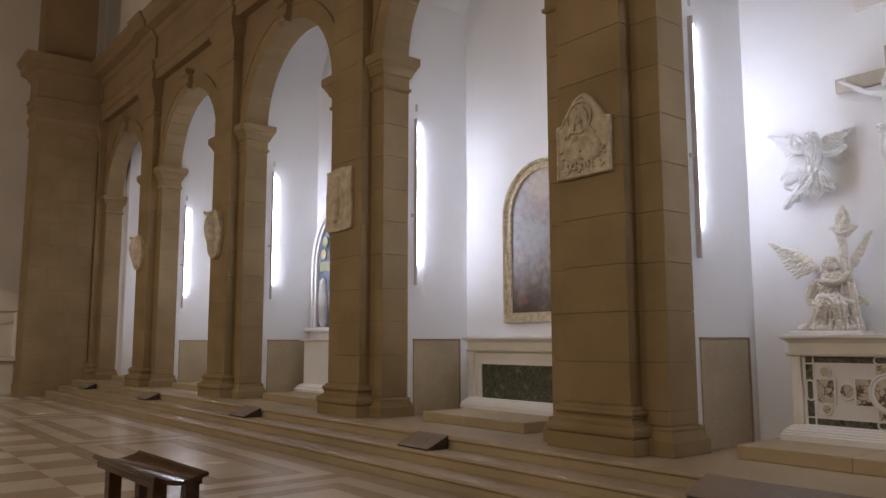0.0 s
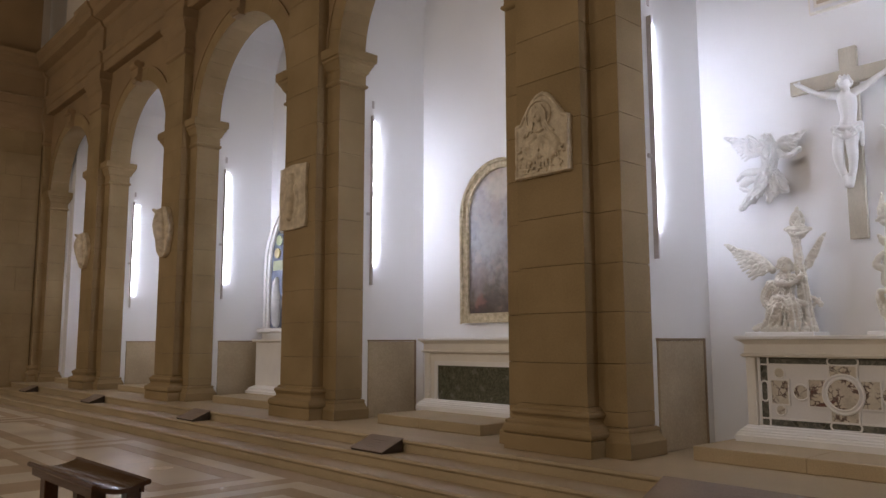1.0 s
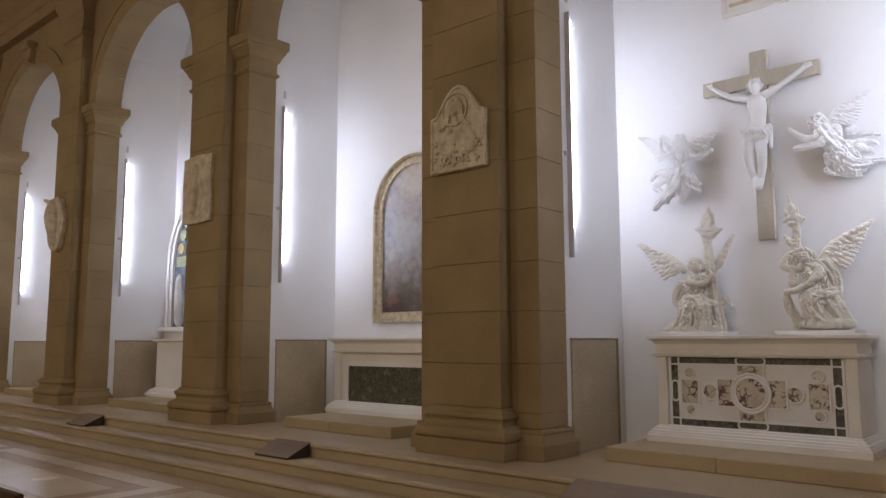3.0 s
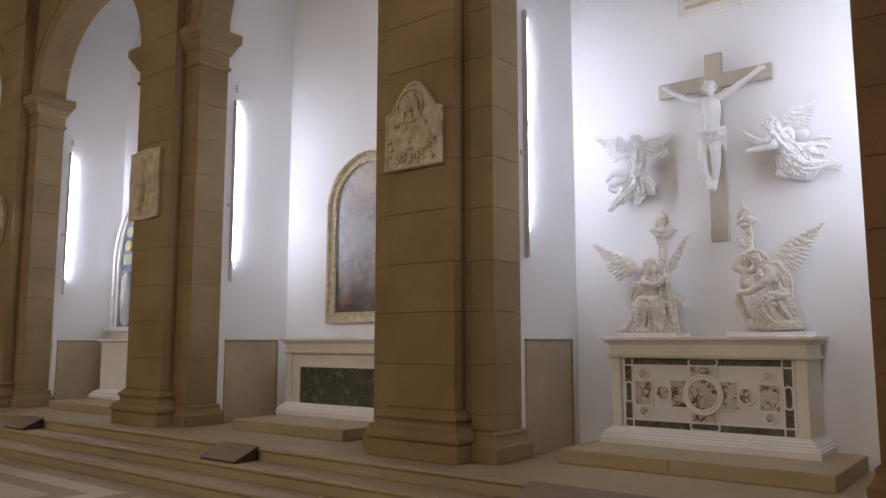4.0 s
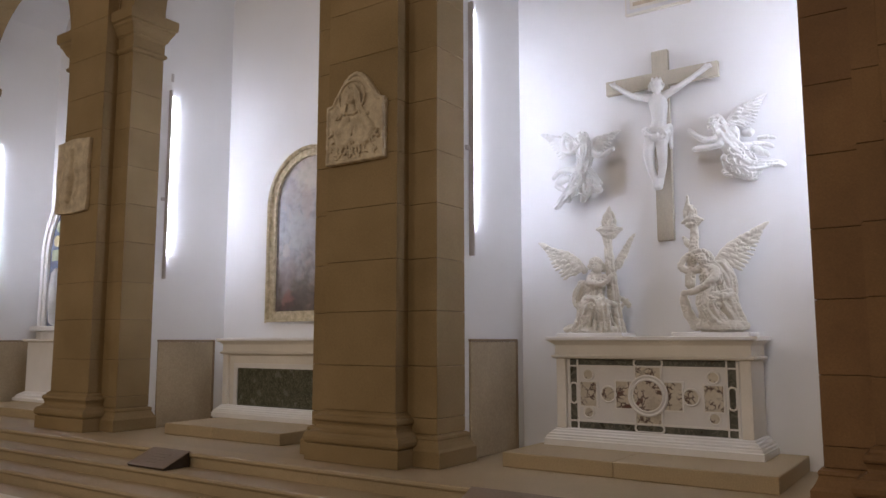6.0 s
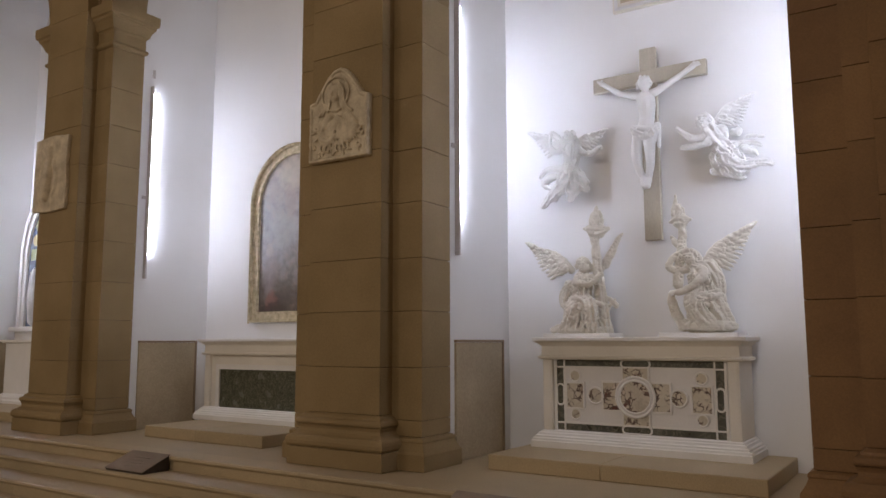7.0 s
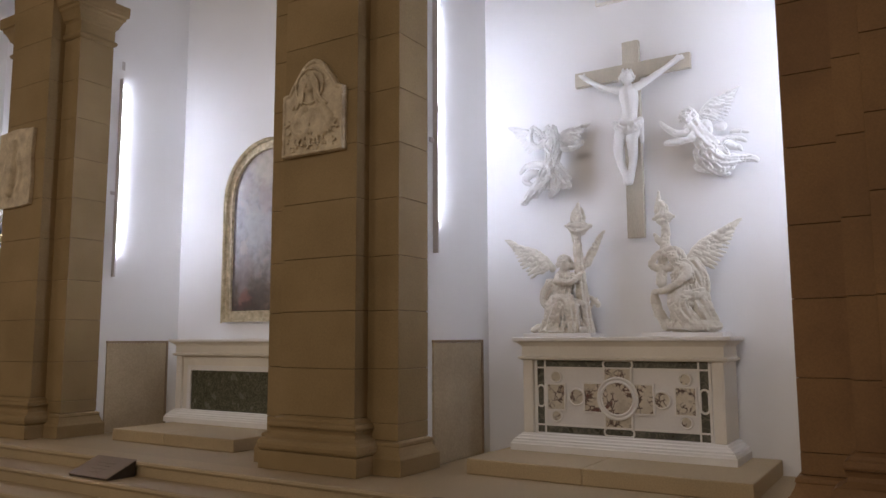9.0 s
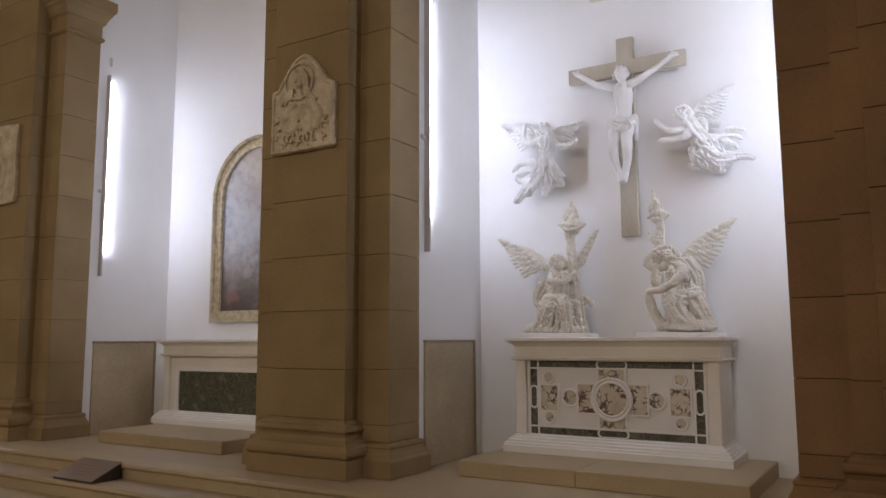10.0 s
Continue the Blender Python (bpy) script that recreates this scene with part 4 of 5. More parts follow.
def angel_with_torch_a(bm):
    limb(bm, (1.08, -1.03, 2.23, 0.052), (1.07, -1.04, 2.2, 0.045))
    robe(bm, (1.1, -1.03, 2.17, 0.035), (1.11, -1.02, 2.12, 0.075), (1.12, -1.01, 2.04, 0.08), (1.12, -1.0, 1.95, 0.085), (1.14, -0.99, 1.88, 0.1))
    limb(bm, (1.08, -0.97, 2.1, 0.04), (1.04, -0.97, 2.07, 0.038), (1.0, -1.05, 2.05, 0.033), (1.0, -1.13, 2.06, 0.028), (1.04, -1.21, 2.13, 0.022))
    limb(bm, (1.1, -1.09, 2.11, 0.04), (1.08, -1.15, 2.07, 0.033), (1.06, -1.19, 2.13, 0.024))
    robe(bm, (1.14, -0.99, 1.88, 0.1), (1.0, -1.1, 1.85, 0.075), (1.01, -1.12, 1.76, 0.055), (1.03, -1.12, 1.65, 0.05))
    robe(bm, (1.15, -0.97, 1.87, 0.11), (1.06, -0.94, 1.8, 0.085), (1.08, -0.9, 1.71, 0.075), (1.1, -0.86, 1.64, 0.06))
    robe(bm, (1.2, -0.94, 1.8, 0.14), (1.18, -0.95, 1.65, 0.15))
    limb(bm, (1.12, -0.77, 1.65, 0.035), (1.04, -0.91, 1.64, 0.035), (1.02, -1.09, 1.63, 0.03), (1.1, -1.18, 1.63, 0.04))
    limb(bm, (1.16, -0.69, 1.64, 0.03), (1.14, -0.77, 1.66, 0.04))
    robe(bm, (1.16, -0.87, 2.04, 0.06), (1.18, -0.81, 1.94, 0.05), (1.16, -0.84, 1.85, 0.04), (1.04, -1.03, 1.83, 0.03))
    limb(bm, (1.06, -0.95, 1.93, 0.03), (1.0, -1.1, 1.9, 0.03), (1.08, -1.2, 1.86, 0.03))
    robe(bm, (1.14, -1.12, 2.5, 0.035), (1.14, -1.14, 2.4, 0.035), (1.13, -1.15, 2.21, 0.042), (1.14, -1.17, 2.0, 0.05), (1.16, -1.18, 1.79, 0.06), (1.18, -1.19, 1.64, 0.075))
    robe(bm, (1.14, -1.15, 2.56, 0.04), (1.14, -1.15, 2.53, 0.06), (1.14, -1.15, 2.5, 0.04))
    robe(bm, (1.14, -1.03, 2.57, 0.012), (1.14, -1.15, 2.54, 0.07), (1.14, -1.27, 2.55, 0.012))
    limb(bm, (1.14, -1.14, 2.59, 0.04), (1.14, -1.14, 2.66, 0.04), (1.14, -1.15, 2.73, 0.022), (1.14, -1.16, 2.78, 0.006))
    limb(bm, (1.12, -1.11, 2.6, 0.022), (1.11, -1.11, 2.65, 0.02), (1.13, -1.12, 2.71, 0.008))
    limb(bm, (1.15, -1.19, 2.6, 0.022), (1.15, -1.2, 2.65, 0.018), (1.15, -1.18, 2.72, 0.007))
    limb(bm, (1.1, -1.16, 2.6, 0.025), (1.1, -1.18, 2.65, 0.02), (1.11, -1.15, 2.7, 0.007))
    limb(bm, (1.2, -1.2, 1.93, 0.03), (1.2, -1.26, 1.9, 0.022), (1.2, -1.3, 1.86, 0.03))
    limb(bm, (1.2, -1.22, 1.83, 0.02), (1.2, -1.29, 1.91, 0.012))
    limb(bm, (1.1, -0.98, 2.26, 0.03), (1.1, -1.02, 2.28, 0.03), (1.12, -1.06, 2.25, 0.03), (1.14, -1.08, 2.19, 0.03))
    hair(bm, 1.08, -1.03, 2.23, 0.052)
    wing(bm, (1.2, -0.87, 2.2), (1.24, -0.47, 2.46), (1.18, -0.79, 2.1), 10)
    wing(bm, (1.22, -1.13, 2.14), (1.26, -1.32, 2.46), (1.22, -1.19, 2.17), 8)
    folds(bm, (1.07, -0.93, 1.9), (1.02, -1.13, 1.89), (1.08, -0.78, 1.63), (1.0, -1.04, 1.63), 7)
    folds(bm, (1.0, -1.06, 1.88), (1.1, -1.19, 1.84), (1.02, -1.09, 1.63), (1.12, -1.17, 1.63), 5)
    folds(bm, (1.04, -0.99, 2.12), (1.05, -1.11, 2.12), (1.05, -1.0, 1.93), (1.05, -1.08, 1.93), 5)
def angel_with_torch_b(bm):
    limb(bm, (1.06, -1.99, 2.25, 0.052), (1.05, -2.0, 2.22, 0.045))
    robe(bm, (1.08, -2.01, 2.17, 0.04), (1.1, -2.05, 2.13, 0.085), (1.12, -2.08, 2.01, 0.09), (1.14, -2.12, 1.9, 0.1))
    limb(bm, (1.06, -2.1, 2.12, 0.045), (1.02, -2.1, 2.06, 0.042), (0.98, -2.04, 2.0, 0.034), (0.98, -1.94, 1.95, 0.028), (1.0, -1.85, 1.94, 0.022))
    limb(bm, (1.1, -1.98, 2.15, 0.04), (1.08, -1.89, 2.13, 0.03), (1.07, -1.82, 2.17, 0.032), (1.08, -1.85, 2.24, 0.028), (1.1, -1.93, 2.3, 0.022))
    robe(bm, (1.14, -2.12, 1.9, 0.11), (1.0, -2.04, 1.86, 0.085), (1.0, -2.07, 1.76, 0.07), (1.02, -2.16, 1.67, 0.06))
    robe(bm, (1.16, -2.13, 1.9, 0.11), (1.12, -2.2, 1.79, 0.09), (1.14, -2.27, 1.67, 0.07))
    robe(bm, (1.2, -2.09, 1.81, 0.14), (1.18, -2.09, 1.69, 0.15))
    limb(bm, (1.1, -1.9, 1.66, 0.03), (1.02, -2.06, 1.66, 0.035), (1.0, -2.2, 1.66, 0.045), (1.12, -2.32, 1.66, 0.04))
    limb(bm, (1.14, -1.92, 2.53, 0.035), (1.14, -1.93, 2.45, 0.035), (1.13, -1.92, 2.33, 0.045), (1.1, -1.9, 2.15, 0.045), (1.08, -1.89, 2.02, 0.045))
    limb(bm, (1.04, -1.84, 1.93, 0.03), (1.06, -1.84, 1.86, 0.04), (1.08, -1.87, 1.75, 0.045), (1.1, -1.93, 1.67, 0.05))
    robe(bm, (1.14, -1.92, 2.58, 0.04), (1.14, -1.92, 2.55, 0.055))
    robe(bm, (1.14, -1.83, 2.56, 0.012), (1.14, -1.91, 2.57, 0.07), (1.14, -2.0, 2.57, 0.012))
    limb(bm, (1.14, -1.91, 2.6, 0.04), (1.14, -1.89, 2.67, 0.04), (1.14, -1.88, 2.72, 0.02), (1.14, -1.88, 2.79, 0.006))
    limb(bm, (1.12, -1.87, 2.61, 0.022), (1.11, -1.86, 2.65, 0.02), (1.13, -1.87, 2.71, 0.008))
    limb(bm, (1.15, -1.94, 2.6, 0.022), (1.15, -1.94, 2.65, 0.018), (1.15, -1.91, 2.71, 0.007))
    limb(bm, (1.1, -1.91, 2.6, 0.025), (1.1, -1.93, 2.65, 0.02), (1.11, -1.9, 2.7, 0.007))
    limb(bm, (1.15, -1.83, 2.43, 0.012), (1.15, -1.86, 2.39, 0.03), (1.14, -1.9, 2.35, 0.03))
    robe(bm, (1.16, -2.13, 2.16, 0.06), (1.18, -2.19, 2.06, 0.06), (1.18, -2.21, 1.95, 0.05))
    limb(bm, (1.0, -2.05, 1.92, 0.03), (1.02, -2.15, 1.9, 0.035), (1.12, -2.23, 1.91, 0.03))
    limb(bm, (1.1, -1.95, 2.28, 0.03), (1.1, -2.0, 2.29, 0.03), (1.12, -2.05, 2.26, 0.035), (1.14, -2.06, 2.21, 0.03))
    limb(bm, (1.1, -2.16, 1.87, 0.03), (1.1, -2.22, 1.75, 0.03), (1.12, -2.31, 1.66, 0.03))
    hair(bm, 1.06, -1.99, 2.25, 0.052)
    wing(bm, (1.2, -2.1, 2.2), (1.26, -2.44, 2.48), (1.22, -2.18, 2.1), 11)
    folds(bm, (0.98, -2.04, 1.89), (1.08, -2.18, 1.88), (1.04, -1.98, 1.66), (1.12, -2.31, 1.66), 9)
    folds(bm, (1.05, -2.11, 2.12), (1.1, -2.16, 2.09), (1.05, -2.11, 1.92), (1.14, -2.2, 1.93), 6)
def flying_angel_a(bm):
    limb(bm, (1.41, -0.78, 3.52, 0.05), (1.41, -0.79, 3.49, 0.042))
    robe(bm, (1.45, -0.79, 3.45, 0.07), (1.45, -0.8, 3.35, 0.068), (1.45, -0.77, 3.25, 0.065), (1.45, -0.76, 3.18, 0.085))
    limb(bm, (1.45, -0.72, 3.43, 0.035), (1.43, -0.65, 3.39, 0.03), (1.42, -0.58, 3.42, 0.028), (1.42, -0.57, 3.49, 0.024), (1.43, -0.58, 3.59, 0.02))
    limb(bm, (1.43, -0.59, 3.6, 0.012), (1.43, -0.66, 3.54, 0.012), (1.43, -0.69, 3.48, 0.012))
    limb(bm, (1.47, -0.84, 3.41, 0.035), (1.45, -0.91, 3.34, 0.03), (1.43, -1.01, 3.33, 0.026), (1.43, -1.09, 3.37, 0.022))
    robe(bm, (1.45, -0.76, 3.17, 0.085), (1.43, -0.69, 3.06, 0.06), (1.45, -0.58, 2.98, 0.04), (1.47, -0.47, 2.88, 0.03), (1.47, -0.45, 2.87, 0.02))
    robe(bm, (1.47, -0.77, 3.17, 0.08), (1.47, -0.81, 3.06, 0.07), (1.49, -0.74, 2.92, 0.03))
    robe(bm, (1.49, -0.81, 3.12, 0.08), (1.5, -0.89, 3.02, 0.05), (1.5, -0.92, 3.0, 0.03))
    robe(bm, (1.49, -0.69, 3.11, 0.06), (1.5, -0.57, 2.93, 0.025))
    limb(bm, (1.49, -0.65, 3.23, 0.035), (1.5, -0.5, 3.24, 0.03), (1.5, -0.42, 3.18, 0.022))
    limb(bm, (1.5, -0.58, 3.16, 0.03), (1.5, -0.51, 3.15, 0.045), (1.5, -0.46, 3.09, 0.03), (1.5, -0.54, 3.04, 0.02))
    limb(bm, (1.5, -0.83, 3.15, 0.04), (1.51, -0.92, 3.07, 0.02))
    hair(bm, 1.41, -0.78, 3.52, 0.05)
    wing(bm, (1.53, -0.68, 3.45), (1.55, -0.33, 3.64), (1.53, -0.59, 3.35), 9)
    wing(bm, (1.53, -0.81, 3.44), (1.55, -1.07, 3.56), (1.53, -0.88, 3.33), 9)
    folds(bm, (1.39, -0.71, 3.19), (1.41, -0.85, 3.17), (1.45, -0.6, 2.94), (1.47, -0.89, 3.01), 7)
    folds(bm, (1.4, -0.75, 3.45), (1.4, -0.87, 3.43), (1.4, -0.74, 3.24), (1.4, -0.85, 3.23), 5)
def flying_angel_b(bm):
    limb(bm, (1.39, -2.07, 3.46, 0.05), (1.39, -2.08, 3.42, 0.042))
    robe(bm, (1.43, -2.11, 3.38, 0.065), (1.43, -2.16, 3.29, 0.075), (1.45, -2.24, 3.18, 0.08), (1.45, -2.27, 3.12, 0.085))
    limb(bm, (1.41, -2.11, 3.33, 0.035), (1.39, -2.04, 3.31, 0.03), (1.39, -1.97, 3.32, 0.026), (1.39, -1.9, 3.37, 0.022), (1.4, -1.84, 3.43, 0.014))
    limb(bm, (1.41, -2.16, 3.33, 0.042), (1.37, -2.11, 3.26, 0.034), (1.37, -2.01, 3.24, 0.028), (1.37, -1.89, 3.24, 0.02))
    robe(bm, (1.45, -2.27, 3.12, 0.085), (1.45, -2.36, 3.05, 0.06), (1.47, -2.47, 3.05, 0.04), (1.49, -2.56, 3.05, 0.03), (1.49, -2.61, 3.02, 0.018))
    robe(bm, (1.45, -2.25, 3.11, 0.08), (1.47, -2.32, 3.0, 0.05), (1.49, -2.4, 3.0, 0.03))
    limb(bm, (1.45, -2.22, 3.22, 0.05), (1.49, -2.35, 3.24, 0.03), (1.51, -2.47, 3.23, 0.02), (1.51, -2.52, 3.2, 0.012))
    limb(bm, (1.49, -2.38, 3.19, 0.04), (1.51, -2.45, 3.16, 0.03), (1.51, -2.48, 3.13, 0.015))
    limb(bm, (1.53, -2.41, 3.3, 0.02), (1.53, -2.47, 3.3, 0.018), (1.53, -2.54, 3.28, 0.01))
    limb(bm, (1.45, -2.13, 3.14, 0.04), (1.47, -2.17, 3.05, 0.04), (1.49, -2.28, 2.97, 0.035), (1.5, -2.37, 2.94, 0.02))
    limb(bm, (1.47, -2.12, 3.02, 0.03), (1.48, -2.17, 3.01, 0.025), (1.49, -2.23, 3.0, 0.02))
    limb(bm, (1.47, -2.13, 3.0, 0.02), (1.48, -2.19, 2.98, 0.02))
    limb(bm, (1.53, -2.29, 3.36, 0.03), (1.53, -2.33, 3.36, 0.04))
    limb(bm, (1.41, -2.03, 3.48, 0.03), (1.43, -2.08, 3.51, 0.035), (1.45, -2.12, 3.46, 0.035))
    limb(bm, (1.45, -2.21, 3.37, 0.05), (1.45, -2.22, 3.32, 0.05))
    hair(bm, 1.39, -2.07, 3.46, 0.05)
    wing(bm, (1.55, -2.16, 3.47), (1.57, -2.42, 3.67), (1.53, -2.26, 3.35), 11)
    folds(bm, (1.39, -2.19, 3.24), (1.43, -2.31, 3.19), (1.41, -2.22, 3.07), (1.47, -2.44, 3.06), 7)
    folds(bm, (1.41, -2.15, 3.15), (1.43, -2.26, 3.16), (1.45, -2.19, 3.01), (1.47, -2.35, 2.95), 6)
def crucified_figure(bm):
    limb(bm, (1.41, -1.54, 3.92, 0.052), (1.4, -1.55, 3.87, 0.045))
    limb(bm, (1.45, -1.54, 3.84, 0.04), (1.45, -1.54, 3.77, 0.085), (1.45, -1.55, 3.68, 0.08), (1.45, -1.55, 3.59, 0.068), (1.45, -1.54, 3.52, 0.075), (1.45, -1.53, 3.45, 0.08))
    limb(bm, (1.45, -1.48, 3.8, 0.04), (1.46, -1.39, 3.83, 0.032), (1.47, -1.29, 3.87, 0.028), (1.48, -1.2, 3.93, 0.024), (1.49, -1.12, 3.99, 0.024), (1.49, -1.08, 4.02, 0.018))
    limb(bm, (1.45, -1.61, 3.81, 0.04), (1.46, -1.7, 3.85, 0.032), (1.47, -1.79, 3.9, 0.028), (1.48, -1.88, 3.95, 0.024), (1.49, -1.96, 4.0, 0.026), (1.49, -2.02, 4.03, 0.018))
    limb(bm, (1.45, -1.48, 3.45, 0.068), (1.43, -1.46, 3.36, 0.056), (1.41, -1.45, 3.25, 0.046), (1.43, -1.46, 3.14, 0.038), (1.45, -1.49, 3.03, 0.03))
    limb(bm, (1.45, -1.57, 3.42, 0.066), (1.43, -1.57, 3.33, 0.054), (1.41, -1.58, 3.22, 0.046), (1.43, -1.57, 3.12, 0.038), (1.45, -1.54, 3.0, 0.03))
    limb(bm, (1.44, -1.5, 3.02, 0.032), (1.4, -1.52, 2.94, 0.028))
    limb(bm, (1.44, -1.55, 3.01, 0.032), (1.4, -1.55, 2.94, 0.028))
    limb(bm, (1.43, -1.41, 3.5, 0.025), (1.39, -1.5, 3.48, 0.03), (1.39, -1.59, 3.46, 0.03), (1.43, -1.65, 3.5, 0.03))
    limb(bm, (1.43, -1.42, 3.5, 0.03), (1.43, -1.41, 3.46, 0.012))
    limb(bm, (1.45, -1.65, 3.5, 0.025), (1.48, -1.64, 3.42, 0.025), (1.49, -1.64, 3.32, 0.018))
    limb(bm, (1.41, -1.44, 3.45, 0.03), (1.39, -1.55, 3.4, 0.035), (1.41, -1.64, 3.44, 0.03))
    limb(bm, (1.41, -1.51, 3.95, 0.013), (1.38, -1.56, 3.95, 0.014), (1.41, -1.59, 3.94, 0.013))
    limb(bm, (1.38, -1.55, 3.85, 0.022), (1.4, -1.55, 3.82, 0.016))
    limb(bm, (1.48, -1.1, 4.0, 0.022), (1.48, -1.06, 4.03, 0.01))
    limb(bm, (1.48, -1.1, 4.01, 0.016), (1.48, -1.11, 4.04, 0.008))
    limb(bm, (1.48, -1.97, 4.01, 0.022), (1.48, -2.04, 4.01, 0.01))
    limb(bm, (1.48, -1.98, 4.02, 0.016), (1.48, -1.99, 4.05, 0.008))
    hair(bm, 1.41, -1.54, 3.92, 0.052)
    folds(bm, (1.4, -1.43, 3.5), (1.41, -1.65, 3.48), (1.39, -1.5, 3.39), (1.4, -1.62, 3.39), 5)
# where the carved groups stand: on the altar, and on the wall above it
ON_ALTAR = Matrix.Translation((0.455, 0.137, -0.037)) @ Matrix.Diagonal((0.75, 0.989, 0.993, 1))
ON_WALL = Matrix.Translation((-0.03, 0.0335, -0.021)) @ Matrix.Diagonal((1, 0.967, 0.978, 1))
for name, build, mat, vox, label in (
        ("statue", angel_with_torch_a, STATUE, 0.0036, "glazed white statue of a kneeling winged angel holding a torch"),
        ("statue", angel_with_torch_b, STATUE, 0.0036, "glazed white statue of a kneeling winged angel beside a torch"),
        ("statue", flying_angel_a, FIGURE, 0.0040, "white wall statue of a flying angel with raised arm"),
        ("statue", flying_angel_b, FIGURE, 0.0040, "white wall statue of a flying angel reaching forward"),
        ("statue", crucified_figure, FIGURE, 0.0046, "white sculpted figure hung on the cross")):
    bm = bmesh.new()
    build(bm)
    bm.transform(ON_ALTAR if mat == STATUE else ON_WALL)
    sculpt(name, bm, mat, vox, label, "statue", "statues over the altar", 0.0 if build == crucified_figure else 0.009)
for y0, y1 in ((-1.15, -0.515), (-2.217, -1.584)):
    tagged(link_mesh("statue_plinth", cube(1.17, 1.51, y0, y1, Z_P + 0.957, Z_P + 0.992, bevel=0.004), WHITE), "thin white plinth slab under a statue", "plinth", "statue plinths")

# inscribed slab high on the wall
slab = thing("inscribed_slab", "carved pale stone slab with worn lettering set high on the wall", "slab")
SLAB_Y = -1.432
part("slab_body", cube(1.555, 1.597, SLAB_Y - 0.31, SLAB_Y + 0.31, 4.60, 5.23, bevel=0.006), CREAM, slab)
part("slab_rim", rim(bmesh.new(), 1.555, SLAB_Y - 0.29, SLAB_Y + 0.29, 4.62, 5.21, 0.03, 0.012), PANEL, slab)
for k in range(6):
    part("lettering_bar", cube(1.548, 1.556, SLAB_Y - 0.23 + 0.04 * (k % 3), SLAB_Y + 0.23, 4.685 + 0.085 * k, 4.72 + 0.085 * k), RELIEF, slab)


# carved plaques on the pilasters
def shield(yc, zc):
    bm = bmesh.new()
    w, x = 0.345, PIL_X
    top = [(-w, 0.28), (-w + 0.07, 0.30)]
    n = 10
    for i in range(n + 1):
        t = i / n
        top.append((-w + 0.07 + (w - 0.07) * t, 0.30 + 0.27 * math.sin(t * math.pi / 2)))
    for i in range(1, n + 1):
        t = i / n
        top.append(((w - 0.07) * t, 0.57 - 0.27 * (1 - math.cos(t * math.pi / 2))))
    top += [(w, 0.28)]
    poly = [(yc - y, zc + z) for y, z in [(-w, -0.27)] + top + [(w, -0.27)]]
    prism(bm, poly, x - 0.045, x + 0.004, "x")
    for a, b in zip(poly, poly[1:] + poly[:1]):
        limb(bm, (x - 0.05, yc + (a[0] - yc) * 0.94, zc + 0.01 + (a[1] - zc - 0.01) * 0.95, 0.016), (x - 0.05, yc + (b[0] - yc) * 0.94, zc + 0.01 + (b[1] - zc - 0.01) * 0.95, 0.016), seg=6)
    x -= 0.014
    hy, hz = yc + 0.03, zc + 0.33
    torus(bm, (x - 0.046, hy, hz), 0.155, 0.010, 36, 6)
    limb(bm, (x - 0.030, hy, hz + 0.035, 0.055), (x - 0.034, hy + 0.008, hz - 0.03, 0.050), (x - 0.03, hy + 0.012, hz - 0.065, 0.034))
    limb(bm, (x - 0.03, hy, hz - 0.06, 0.03), (x - 0.025, hy - 0.01, hz - 0.14, 0.035))
    limb(bm, (x - 0.082, hy, hz + 0.02, 0.006), (x - 0.092, hy + 0.004, hz - 0.02, 0.008), seg=6)
    for s in (1, -1):
        for k in range(3):
            o = 0.055 + 0.022 * k
            limb(bm, (x - 0.05, hy + s * o * 0.4, hz + o * 1.1, 0.010), (x - 0.052, hy + s * o, hz + 0.02, 0.011), (x - 0.05, hy + s * (o + 0.01), hz - 0.09, 0.010), (x - 0.048, hy + s * (o * 1.9), hz - 0.18, 0.012), seg=7)
        limb(bm, (x - 0.02, yc + s * 0.10, zc + 0.12, 0.05), (x - 0.02, yc + s * 0.20, zc - 0.02, 0.055), (x - 0.03, yc + s * 0.10, zc - 0.10, 0.04), (x - 0.04, yc + s * 0.02, zc - 0.06, 0.025))
    rnd = random.Random(5)
    for k in range(34):
        t = rnd.uniform(-1, 1)
        y, z = 0.07 * t, 0.13 - 0.05 * abs(t)
        e, f = 0.27 * t + rnd.uniform(-0.05, 0.05), -0.20 + 0.14 * abs(t) + rnd.uniform(-0.04, 0.06)
        limb(bm, (x - 0.046, yc + y, zc + z, 0.007), (x - 0.05, yc + (y + e) / 2 + rnd.uniform(-0.03, 0.03), zc + (z + f) / 2, 0.012), (x - 0.048, yc + e, zc + f, 0.008), seg=6)
    for k in range(70):
        y, z = rnd.uniform(-0.28, 0.28), rnd.uniform(-0.23, 0.05)
        limb(bm, (x - 0.044, yc + y, zc + z, 0.009), (x - 0.047, yc + y + rnd.uniform(-0.03, 0.03), zc + z + rnd.uniform(-0.03, 0.03), 0.008), seg=6)
    return bm


sculpt("relief_plaque", shield(PIER_Y + 0.045, 3.36), RELIEF, 0.005, "worn carved stone relief plaque with a pointed round top", "plaque", "carved plaques on the piers", 0.006)


